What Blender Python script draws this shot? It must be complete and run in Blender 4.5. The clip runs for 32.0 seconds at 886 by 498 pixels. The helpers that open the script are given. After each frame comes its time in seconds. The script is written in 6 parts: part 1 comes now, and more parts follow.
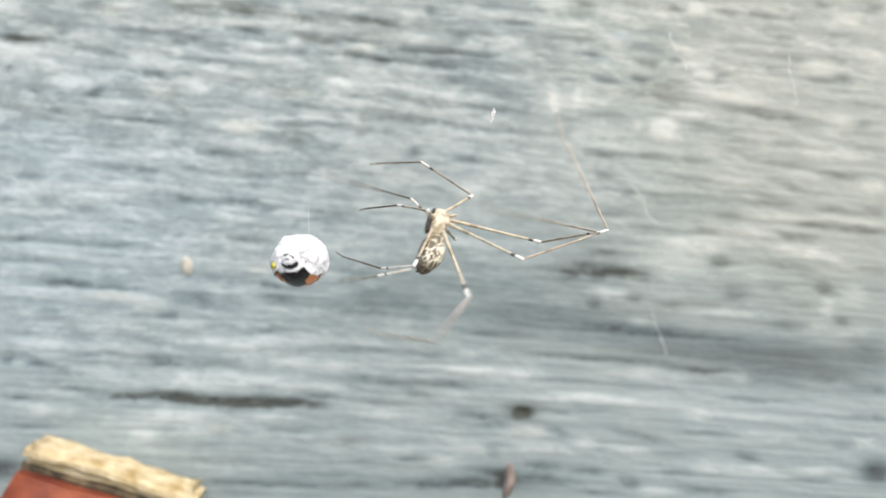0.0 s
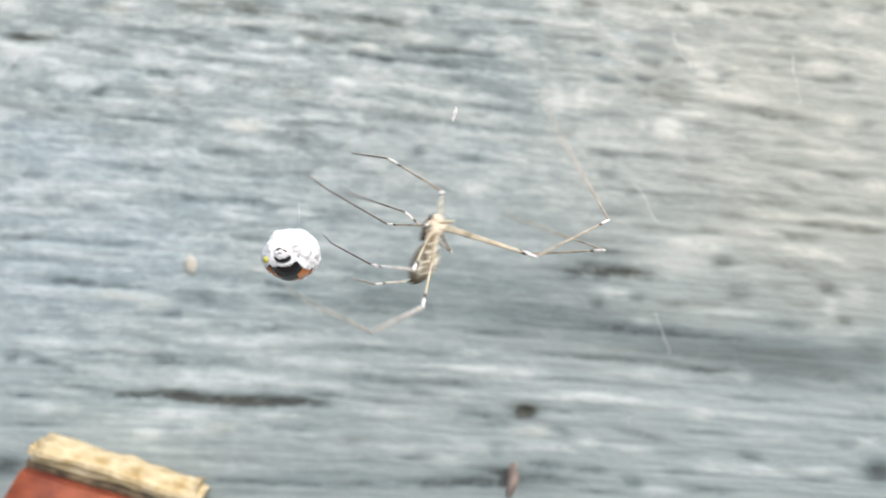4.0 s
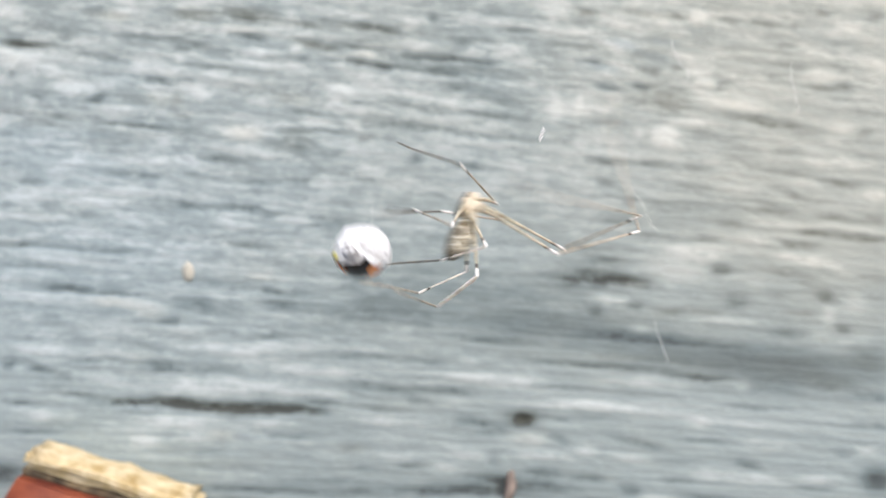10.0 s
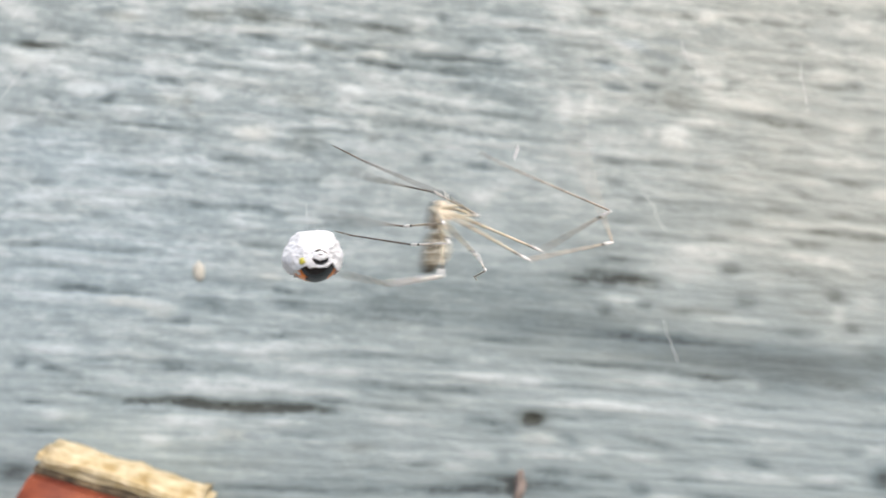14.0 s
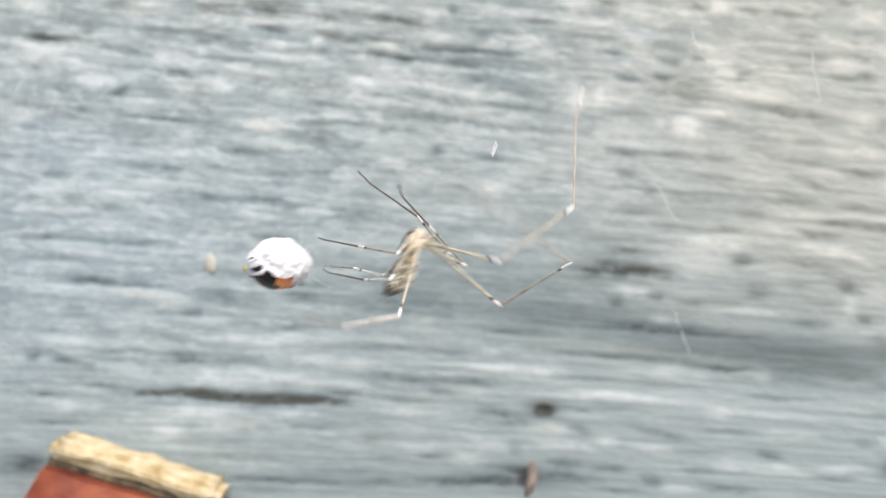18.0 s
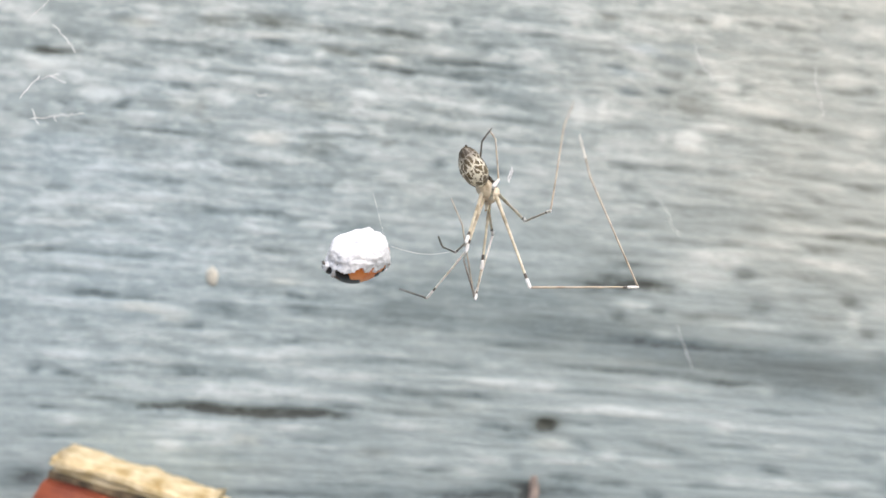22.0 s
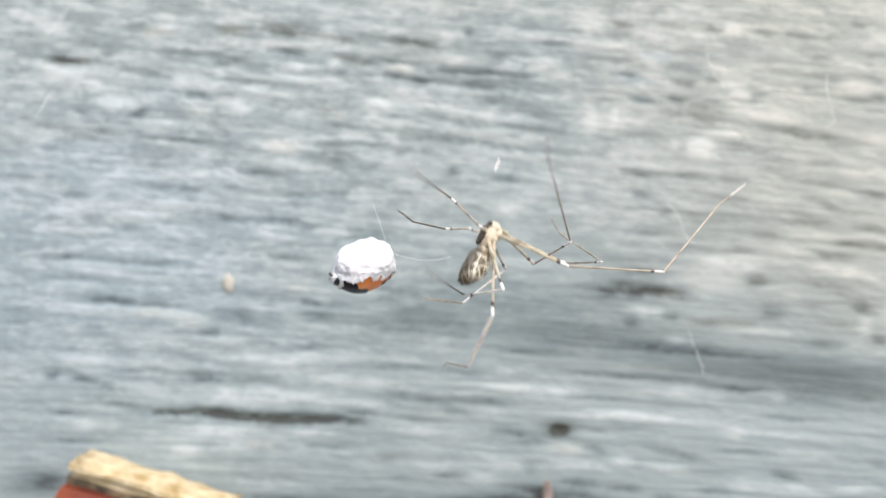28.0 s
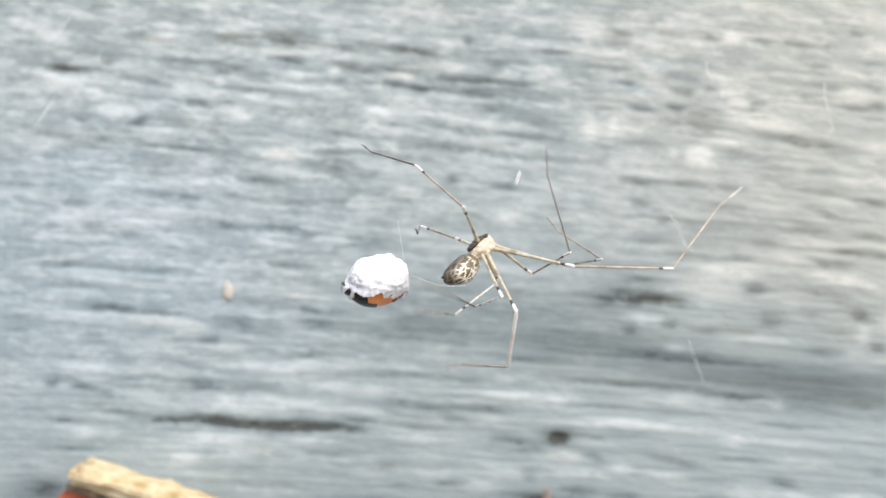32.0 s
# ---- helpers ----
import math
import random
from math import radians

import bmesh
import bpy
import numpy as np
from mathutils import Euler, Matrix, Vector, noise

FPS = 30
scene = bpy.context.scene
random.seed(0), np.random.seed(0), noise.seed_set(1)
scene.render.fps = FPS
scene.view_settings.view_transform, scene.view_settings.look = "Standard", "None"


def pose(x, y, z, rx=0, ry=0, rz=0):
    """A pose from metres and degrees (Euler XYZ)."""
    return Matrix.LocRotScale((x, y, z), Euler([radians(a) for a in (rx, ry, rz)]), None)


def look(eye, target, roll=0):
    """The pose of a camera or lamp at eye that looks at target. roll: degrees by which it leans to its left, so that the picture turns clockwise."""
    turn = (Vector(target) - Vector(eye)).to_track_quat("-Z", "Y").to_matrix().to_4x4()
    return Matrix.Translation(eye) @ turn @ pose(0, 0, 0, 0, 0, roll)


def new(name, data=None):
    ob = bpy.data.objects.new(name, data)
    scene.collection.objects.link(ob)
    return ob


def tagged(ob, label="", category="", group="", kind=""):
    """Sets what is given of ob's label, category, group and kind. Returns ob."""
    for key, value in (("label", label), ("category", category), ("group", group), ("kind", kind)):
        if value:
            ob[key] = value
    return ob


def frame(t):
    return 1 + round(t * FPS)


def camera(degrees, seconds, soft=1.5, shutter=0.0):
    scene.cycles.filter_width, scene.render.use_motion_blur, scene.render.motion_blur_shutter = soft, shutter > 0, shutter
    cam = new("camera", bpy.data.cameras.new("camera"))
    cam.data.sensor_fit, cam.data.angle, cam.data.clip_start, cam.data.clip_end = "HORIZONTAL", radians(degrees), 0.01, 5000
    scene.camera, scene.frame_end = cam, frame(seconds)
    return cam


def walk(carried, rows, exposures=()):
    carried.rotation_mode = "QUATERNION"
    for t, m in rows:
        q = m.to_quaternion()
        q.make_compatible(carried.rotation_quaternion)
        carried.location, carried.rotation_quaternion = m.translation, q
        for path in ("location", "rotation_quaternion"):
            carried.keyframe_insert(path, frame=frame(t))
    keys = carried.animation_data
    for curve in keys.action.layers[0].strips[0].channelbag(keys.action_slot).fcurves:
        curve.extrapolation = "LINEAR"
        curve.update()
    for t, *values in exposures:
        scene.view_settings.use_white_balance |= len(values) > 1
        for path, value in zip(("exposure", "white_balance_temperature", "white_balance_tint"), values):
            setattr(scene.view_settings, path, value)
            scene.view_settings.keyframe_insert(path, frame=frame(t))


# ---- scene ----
cam = camera(45, 32.0, soft=1.5, shutter=1.0)
cam.data.dof.use_dof = True
cam.data.dof.focus_distance = 0.12
cam.data.dof.aperture_fstop = 18.0
walk(cam, [
    (0.0, look((0.00000, -0.16000, 1.30000), (0.00000, -0.00000, 1.30000), 0.00)),
    (0.5, look((-0.00017, -0.15970, 1.29960), (-0.00049, 0.00030, 1.29887), -0.05)),
    (1.0, look((-0.00025, -0.15959, 1.29943), (-0.00071, 0.00041, 1.29838), -0.04)),
    (1.5, look((-0.00021, -0.15959, 1.29951), (-0.00059, 0.00041, 1.29861), -0.03)),
    (2.0, look((-0.00016, -0.15980, 1.29969), (-0.00047, 0.00020, 1.29911), -0.03)),
    (2.5, look((-0.00016, -0.15990, 1.29985), (-0.00047, 0.00010, 1.29958), 0.03)),
    (3.0, look((-0.00015, -0.16003, 1.29997), (-0.00044, -0.00003, 1.29992), 0.04)),
    (3.5, look((-0.00019, -0.16019, 1.29990), (-0.00055, -0.00019, 1.29971), 0.04)),
    (5.5, look((-0.00009, -0.16036, 1.30050), (-0.00025, -0.00037, 1.30143), 0.23)),
    (6.0, look((-0.00005, -0.16044, 1.30061), (-0.00015, -0.00045, 1.30173), 0.15)),
    (6.5, look((-0.00012, -0.16053, 1.30050), (-0.00035, -0.00054, 1.30143), 0.27)),
    (7.0, look((-0.00020, -0.16038, 1.30024), (-0.00056, -0.00038, 1.30069), 0.11)),
    (7.5, look((-0.00022, -0.16048, 1.30015), (-0.00064, -0.00048, 1.30044), 0.23)),
    (8.0, look((-0.00021, -0.16027, 1.30007), (-0.00060, -0.00027, 1.30021), 0.19)),
    (8.5, look((-0.00011, -0.16022, 1.30014), (-0.00032, -0.00022, 1.30040), 0.20)),
    (9.0, look((-0.00008, -0.15978, 1.30004), (-0.00023, 0.00022, 1.30011), 0.14)),
    (9.5, look((-0.00011, -0.15985, 1.30012), (-0.00032, 0.00015, 1.30034), 0.19)),
    (10.0, look((-0.00008, -0.16008, 1.30035), (-0.00023, -0.00008, 1.30100), 0.18)),
    (10.5, look((-0.00004, -0.15993, 1.30015), (-0.00011, 0.00007, 1.30042), 0.19)),
    (11.0, look((-0.00023, -0.15982, 1.30004), (-0.00066, 0.00018, 1.30011), 0.13)),
    (11.5, look((-0.00022, -0.16007, 1.30011), (-0.00064, -0.00008, 1.30030), 0.20)),
    (12.0, look((-0.00020, -0.15998, 1.30007), (-0.00057, 0.00002, 1.30019), 0.10)),
    (12.5, look((-0.00036, -0.15983, 1.29976), (-0.00102, 0.00017, 1.29932), 0.23)),
    (13.0, look((-0.00047, -0.16005, 1.30019), (-0.00134, -0.00005, 1.30056), 0.09)),
    (13.5, look((-0.00058, -0.16055, 1.30034), (-0.00165, -0.00056, 1.30098), 0.12)),
    (14.0, look((-0.00060, -0.16052, 1.30034), (-0.00170, -0.00052, 1.30097), 0.19)),
    (14.5, look((-0.00057, -0.16053, 1.30037), (-0.00162, -0.00053, 1.30105), 0.06)),
    (16.5, look((-0.00102, -0.16050, 1.29984), (-0.00290, -0.00051, 1.29955), 0.07)),
    (17.0, look((-0.00104, -0.16068, 1.30000), (-0.00297, -0.00069, 1.29999), 0.09)),
    (17.5, look((-0.00109, -0.16062, 1.30000), (-0.00310, -0.00063, 1.30001), 0.06)),
    (18.0, look((-0.00117, -0.16057, 1.29990), (-0.00334, -0.00059, 1.29971), 0.06)),
    (18.5, look((-0.00111, -0.16064, 1.29991), (-0.00318, -0.00066, 1.29973), -0.00)),
    (19.0, look((-0.00113, -0.16061, 1.30015), (-0.00323, -0.00062, 1.30043), 0.09)),
    (19.5, look((-0.00120, -0.16084, 1.30022), (-0.00344, -0.00085, 1.30063), 0.11)),
    (20.0, look((-0.00123, -0.16066, 1.30027), (-0.00352, -0.00068, 1.30078), 0.14)),
    (20.5, look((-0.00135, -0.16100, 1.30021), (-0.00387, -0.00102, 1.30061), 0.09)),
    (21.0, look((-0.00127, -0.16065, 1.30023), (-0.00362, -0.00067, 1.30066), 0.11)),
    (21.5, look((-0.00128, -0.16043, 1.30035), (-0.00366, -0.00045, 1.30099), 0.22)),
    (22.0, look((-0.00129, -0.16035, 1.30061), (-0.00368, -0.00037, 1.30174), 0.21)),
    (22.5, look((-0.00124, -0.16047, 1.30046), (-0.00354, -0.00049, 1.30131), 0.20)),
    (23.0, look((-0.00127, -0.16053, 1.30029), (-0.00363, -0.00055, 1.30082), 0.17)),
    (23.5, look((-0.00125, -0.16070, 1.30031), (-0.00358, -0.00072, 1.30087), 0.19)),
    (24.0, look((-0.00120, -0.16066, 1.30050), (-0.00342, -0.00068, 1.30144), 0.18)),
    (24.5, look((-0.00121, -0.16100, 1.30079), (-0.00347, -0.00102, 1.30225), 0.24)),
    (25.0, look((-0.00118, -0.16067, 1.30086), (-0.00337, -0.00069, 1.30247), 0.25)),
    (25.5, look((-0.00125, -0.16093, 1.30095), (-0.00357, -0.00095, 1.30272), 0.29)),
    (27.5, look((-0.00208, -0.16170, 1.30101), (-0.00593, -0.00176, 1.30289), 0.12)),
    (28.0, look((-0.00199, -0.16168, 1.30096), (-0.00569, -0.00173, 1.30274), 0.10)),
    (28.5, look((-0.00184, -0.16205, 1.30126), (-0.00526, -0.00210, 1.30360), 0.11)),
    (29.0, look((-0.00191, -0.16188, 1.30113), (-0.00546, -0.00193, 1.30323), 0.10)),
    (29.5, look((-0.00197, -0.16222, 1.30094), (-0.00563, -0.00227, 1.30269), 0.12)),
    (30.0, look((-0.00197, -0.16212, 1.30094), (-0.00562, -0.00217, 1.30268), 0.17)),
    (30.5, look((-0.00194, -0.16177, 1.30102), (-0.00553, -0.00182, 1.30291), 0.10)),
    (31.0, look((-0.00191, -0.16190, 1.30110), (-0.00545, -0.00195, 1.30314), 0.08)),
    (31.5, look((-0.00192, -0.16203, 1.30121), (-0.00550, -0.00208, 1.30345), 0.12)),
    (32.0, look((-0.00195, -0.16201, 1.30137), (-0.00558, -0.00207, 1.30393), 0.13)),
], exposures=((0.0, 0.66, 6540, 10), (5.0, 0.70, 6500, 12), (9.0, 0.67, 6500, 13), (10.0, 0.65, 6500, 13), (11.0, 0.59, 6500, 13), (12.0, 0.49, 6640, 13), (13.0, 0.50, 6700, 13), (14.0, 0.66, 6560, 13), (16.0, 0.65, 6540, 13), (20.0, 0.73, 6500, 13), (22.0, 0.65, 6491, 13), (23.0, 0.61, 6487, 13), (24.0, 0.67, 6483, 13), (25.0, 0.73, 6479, 13), (28.0, 0.70, 6466, 13), (32.0, 0.74, 6450, 13)))

# ---- world and light: bright open shade under a hazy sky ----
SUN_HEIGHT, SUN_TURN = radians(52), radians(155)
world = bpy.data.worlds.new("world")
scene.world = world
world.use_nodes = True
wn = world.node_tree.nodes
sky = wn.new("ShaderNodeTexSky")
sky.sky_type = "NISHITA"
sky.sun_disc = False
sky.sun_elevation, sky.sun_rotation = SUN_HEIGHT, SUN_TURN
sky.dust_density = 3.0
world.node_tree.links.new(sky.outputs["Color"], wn["Background"].inputs["Color"])
wn["Background"].inputs["Strength"].default_value = 0.15
sun = new("sun", bpy.data.lights.new("sun", "SUN"))
sun.data.energy, sun.data.angle, sun.data.color = 1.5, radians(40), (1.0, 0.96, 0.9)
sun.matrix_world = look((0.6, -1.5, 3.4), (0, 0, 1.3))


# ---- materials ----
def material(name, rough=0.6, metal=0.0):
    m = bpy.data.materials.new(name)
    m.use_nodes = True
    b = m.node_tree.nodes["Principled BSDF"]
    b.inputs["Roughness"].default_value = rough
    b.inputs["Metallic"].default_value = metal
    return m, m.node_tree, b


def node(tree, kind, **values):
    n = tree.nodes.new("ShaderNode" + kind)
    for key, value in values.items():
        setattr(n, key, value)
    return n


def feed(tree, socket, value):
    if hasattr(value, "is_output"):
        tree.links.new(value, socket)
    else:
        socket.default_value = value


def sums(tree, operation, a, b=0.0, clamp=False):
    n = node(tree, "Math", operation=operation, use_clamp=clamp)
    feed(tree, n.inputs[0], a)
    feed(tree, n.inputs[1], b)
    return n.outputs[0]


def grain(tree, vector, scale, detail=4.0, rough=0.55):
    n = node(tree, "TexNoise")
    feed(tree, n.inputs["Vector"], vector)
    n.inputs["Scale"].default_value = scale
    n.inputs["Detail"].default_value = detail
    n.inputs["Roughness"].default_value = rough
    return n.outputs["Fac"]


def ramp(tree, value, stops):
    n = node(tree, "ValToRGB")
    feed(tree, n.inputs["Fac"], value)
    e = n.color_ramp.elements
    while len(e) < len(stops):
        e.new(0.5)
    for el, (at, colour) in zip(e, stops):
        el.position, el.color = at, (*colour, 1)
    return n.outputs["Color"]


def blend(tree, fac, a, b):
    n = node(tree, "Mix", data_type="RGBA")
    feed(tree, n.inputs["Factor"], fac)
    feed(tree, n.inputs["A"], a if hasattr(a, "is_output") else (*a, 1))
    feed(tree, n.inputs["B"], b if hasattr(b, "is_output") else (*b, 1))
    return n.outputs["Result"]


def bump(tree, bsdf, height, strength, distance):
    n = node(tree, "Bump")
    n.inputs["Strength"].default_value = strength
    n.inputs["Distance"].default_value = distance
    feed(tree, n.inputs["Height"], height)
    tree.links.new(n.outputs["Normal"], bsdf.inputs["Normal"])


def stretched(tree, x, y, z, source="Object"):
    co = node(tree, "TexCoord")
    mp = node(tree, "Mapping")
    tree.links.new(co.outputs[source], mp.inputs["Vector"])
    mp.inputs["Scale"].default_value = (x, y, z)
    return mp.outputs["Vector"]


def weathered_wood():
    m, tree, b = material("weathered_grey_wood", 0.85)
    co = node(tree, "TexCoord")
    xyz = node(tree, "SeparateXYZ")
    tree.links.new(co.outputs["Object"], xyz.inputs[0])
    x, z = xyz.outputs[0], xyz.outputs[2]
    # the fibres dip towards one end, more steeply high on the board and along it
    lean = sums(tree, "ADD", sums(tree, "ADD", sums(tree, "MULTIPLY", z, 0.9), sums(tree, "MULTIPLY", x, 0.25)), 0.075)
    v = sums(tree, "ADD", z, sums(tree, "MULTIPLY", x, lean))

    def fibres(length, width, seed, detail, rough=0.55):
        c = node(tree, "CombineXYZ")
        feed(tree, c.inputs[0], sums(tree, "MULTIPLY", x, 1 / length))
        feed(tree, c.inputs[1], sums(tree, "MULTIPLY", v, 1 / width))
        c.inputs[2].default_value = seed
        return grain(tree, c.outputs[0], 1.0, detail, rough)

    coarse = fibres(0.015, 0.0036, 3.1, 3)
    fine = fibres(0.008, 0.0010, 7.7, 5, 0.6)
    fleck = fibres(0.0034, 0.0017, 12.3, 3)
    hair = fibres(0.060, 0.0005, 1.7, 2)
    stain = node(tree, "Attribute", attribute_name="stain").outputs["Fac"]
    warmth = node(tree, "Attribute", attribute_name="warmth").outputs["Fac"]
    patchiness = node(tree, "Attribute", attribute_name="patchiness").outputs["Fac"]

    def share(value, amount):
        return sums(tree, "MULTIPLY", sums(tree, "SUBTRACT", value, 0.5), amount)

    def stepped(value, low, high, dark, light):
        n = node(tree, "MapRange", interpolation_type="SMOOTHSTEP")
        feed(tree, n.inputs["Value"], value)
        for key, number in (("From Min", low), ("From Max", high), ("To Min", dark), ("To Max", light)):
            n.inputs[key].default_value = number
        return n.outputs[0]

    # chalky remains of old paint, in patches along the fibres
    chalk = stepped(fibres(0.0060, 0.0020, 21.4, 5, 0.65), 0.52, 0.55, -0.03, 0.09)
    plate = stepped(fibres(0.0125, 0.0029, 33.3, 5, 0.6), 0.515, 0.55, -0.03, 0.07)
    patches = sums(tree, "ADD", sums(tree, "ADD", chalk, plate), sums(tree, "ADD", share(coarse, 0.1), share(fleck, 0.16)))
    crack = stepped(fibres(0.030, 0.0009, 5.9, 3, 0.5), 0.30, 0.40, -0.10, 0.0)
    thread = fibres(0.034, 0.0007, 15.2, 3)
    # the marks lie in broken flakes along the fibres
    broken = sums(tree, "ADD", stepped(fibres(0.0050, 0.0010, 9.3, 6, 0.7), 0.44, 0.56, 0.0, 0.6), stepped(fibres(0.0028, 0.0022, 27.1, 5, 0.7), 0.44, 0.56, 0.0, 0.4))
    flake = stepped(fibres(0.0019, 0.0007, 51.7, 5, 0.7), 0.46, 0.58, -0.035, 0.05)
    # roughly weathered spots, as wide as they are long
    spots = sums(tree, "ADD", share(fibres(0.0036, 0.0030, 61.2, 4, 0.6), 0.16), share(fibres(0.0013, 0.0036, 73.9, 3, 0.6), 0.12))
    patches = sums(tree, "ADD", patches, sums(tree, "ADD", flake, spots))
    tone = sums(tree, "ADD", sums(tree, "MULTIPLY", patches, patchiness), crack)
    tone = sums(tree, "ADD", tone, sums(tree, "ADD", share(fine, 0.18), sums(tree, "MULTIPLY", sums(tree, "ADD", share(hair, 0.55), share(thread, 0.25)), sums(tree, "SUBTRACT", 1.25, patchiness))))
    tone = sums(tree, "MULTIPLY", tone, node(tree, "Attribute", attribute_name="coarseness").outputs["Fac"])
    tone = sums(tree, "ADD", sums(tree, "MULTIPLY", tone, 1.12), sums(tree, "MULTIPLY", sums(tree, "MULTIPLY", stain, 0.72), sums(tree, "ADD", broken, 0.5)))
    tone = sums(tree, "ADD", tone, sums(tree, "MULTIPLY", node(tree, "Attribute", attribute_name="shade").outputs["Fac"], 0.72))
    tone = sums(tree, "ADD", tone, 0.550, True)
    cold = ramp(tree, tone, [(0.0, (0.050, 0.060, 0.060)), (0.3, (0.156, 0.196, 0.198)), (0.55, (0.273, 0.325, 0.319)), (0.8, (0.439, 0.485, 0.473)), (1.0, (0.526, 0.575, 0.554))])
    warm = ramp(tree, tone, [(0.0, (0.064, 0.066, 0.047)), (0.3, (0.193, 0.207, 0.177)), (0.55, (0.320, 0.345, 0.310)), (0.8, (0.487, 0.505, 0.449)), (1.0, (0.585, 0.590, 0.524))])
    blue = node(tree, "Mix", data_type="RGBA", blend_type="MULTIPLY")
    feed(tree, blue.inputs["Factor"], node(tree, "Attribute", attribute_name="coolness").outputs["Fac"])
    tree.links.new(cold, blue.inputs["A"])
    blue.inputs["B"].default_value = (0.955, 1.0, 1.055, 1)
    tint = sums(tree, "ADD", warmth, sums(tree, "MULTIPLY", sums(tree, "SUBTRACT", fibres(0.018, 0.006, 44.0, 3), 0.5), 0.8), True)
    feed(tree, b.inputs["Base Color"], blend(tree, tint, blue.outputs["Result"], warm))
    bump(tree, b, sums(tree, "ADD", fine, fleck), 0.5, 0.0004)
    return m


def speckled(name, low, high, size, rough=0.6, relief=0.0, at=(0.35, 0.65)):
    """A surface of two tones in soft specks of that size in metres."""
    m, tree, b = material(name, rough)
    g = grain(tree, stretched(tree, 1 / size, 1 / size, 1 / size), 1.0, 4)
    feed(tree, b.inputs["Base Color"], ramp(tree, g, [(at[0], low), (at[1], high)]))
    if relief:
        bump(tree, b, g, 0.6, relief)
    return m


WOOD = weathered_wood()
EARTH = speckled("trodden_earth", (0.12, 0.10, 0.08), (0.22, 0.19, 0.15), 0.05, 0.9, 0.01)
RED = speckled("flaking_red_paint", (0.15, 0.028, 0.010), (0.38, 0.105, 0.040), 0.008, 0.7, 0.0003)
RAW = speckled("raw_yellow_wood", (0.40, 0.295, 0.13), (0.70, 0.60, 0.40), 0.0026, 0.85, 0.0004, (0.32, 0.66))
SEAM = speckled("dirty_paint_edge", (0.055, 0.040, 0.024), (0.24, 0.175, 0.10), 0.0022, 0.8)
TAN = speckled("tan_fleck", (0.43, 0.42, 0.36), (0.52, 0.49, 0.405), 0.001, 0.8)
PINK = speckled("pale_brown_splinter", (0.15, 0.12, 0.10), (0.31, 0.25, 0.21), 0.002, 0.8)


def leg_material(name, pale, dark, rings):
    """Translucent chitin, paler and darker along its length, with fine rings."""
    m, tree, b = material(name, 0.35)
    g = grain(tree, stretched(tree, 300, 300, 420), 1.0, 3)
    feed(tree, b.inputs["Base Color"], ramp(tree, g, [(rings[0], dark), (rings[1], pale)]))
    b.inputs["Subsurface Weight"].default_value = 0.25
    b.inputs["Subsurface Radius"].default_value = (0.0003, 0.0002, 0.0001)
    b.inputs["Subsurface Scale"].default_value = 1.0
    return m


FEMUR = leg_material("tan_leg", (0.60, 0.54, 0.40), (0.25, 0.205, 0.13), (0.34, 0.54))
SHIN = leg_material("cream_brown_leg", (0.54, 0.47, 0.36), (0.26, 0.21, 0.15), (0.35, 0.62))
# pale chitin, whitened further: gloss and backlight are put into its colour
PALE = leg_material("pale_lit_leg", (0.82, 0.78, 0.70), (0.56, 0.50, 0.41), (0.3, 0.5))
TIBIA = leg_material("brown_leg", (0.46, 0.40, 0.31), (0.18, 0.148, 0.105), (0.33, 0.62))
FOOT = leg_material("grey_brown_leg", (0.19, 0.16, 0.13), (0.07, 0.06, 0.05), (0.35, 0.65))
KNEE = speckled("white_joint", (0.72, 0.69, 0.63), (0.86, 0.84, 0.80), 0.0004, 0.4)
RING = speckled("dark_joint", (0.05, 0.04, 0.03), (0.11, 0.09, 0.07), 0.0004, 0.4)


def abdomen_material():
    m, tree, b = material("mottled_abdomen", 0.4)
    vec = stretched(tree, 1500, 1500, 980)
    warp = node(tree, "VectorMath", operation="ADD")
    tree.links.new(vec, warp.inputs[0])
    nz = node(tree, "TexNoise")
    tree.links.new(vec, nz.inputs["Vector"])
    nz.inputs["Scale"].default_value = 1.3
    tree.links.new(nz.outputs["Color"], warp.inputs[1])
    cells = node(tree, "TexVoronoi", feature="DISTANCE_TO_EDGE")
    tree.links.new(warp.outputs[0], cells.inputs["Vector"])
    cells.inputs["Scale"].default_value = 1.0
    g = grain(tree, vec, 0.45, 4)
    # a cream net round brown cells, which pale patches cover on the flanks
    spots = sums(tree, "ADD", cells.outputs["Distance"], sums(tree, "MULTIPLY", sums(tree, "SUBTRACT", g, 0.5), 0.55))
    light = blend(tree, grain(tree, vec, 2.0, 2), (0.92, 0.89, 0.77), (0.70, 0.63, 0.45))
    dark = blend(tree, grain(tree, vec, 1.7, 2), (0.02, 0.015, 0.008), (0.28, 0.22, 0.12))
    mask = ramp(tree, spots, [(0.045, (0, 0, 0)), (0.11, (1, 1, 1))])
    mask2 = node(tree, "Attribute", attribute_name="tip").outputs["Fac"]
    feed(tree, b.inputs["Base Color"], blend(tree, sums(tree, "MULTIPLY", mask2, 0.85), blend(tree, mask, light, dark), (0.05, 0.036, 0.02)))
    bump(tree, b, g, 0.4, 0.0001)
    return m


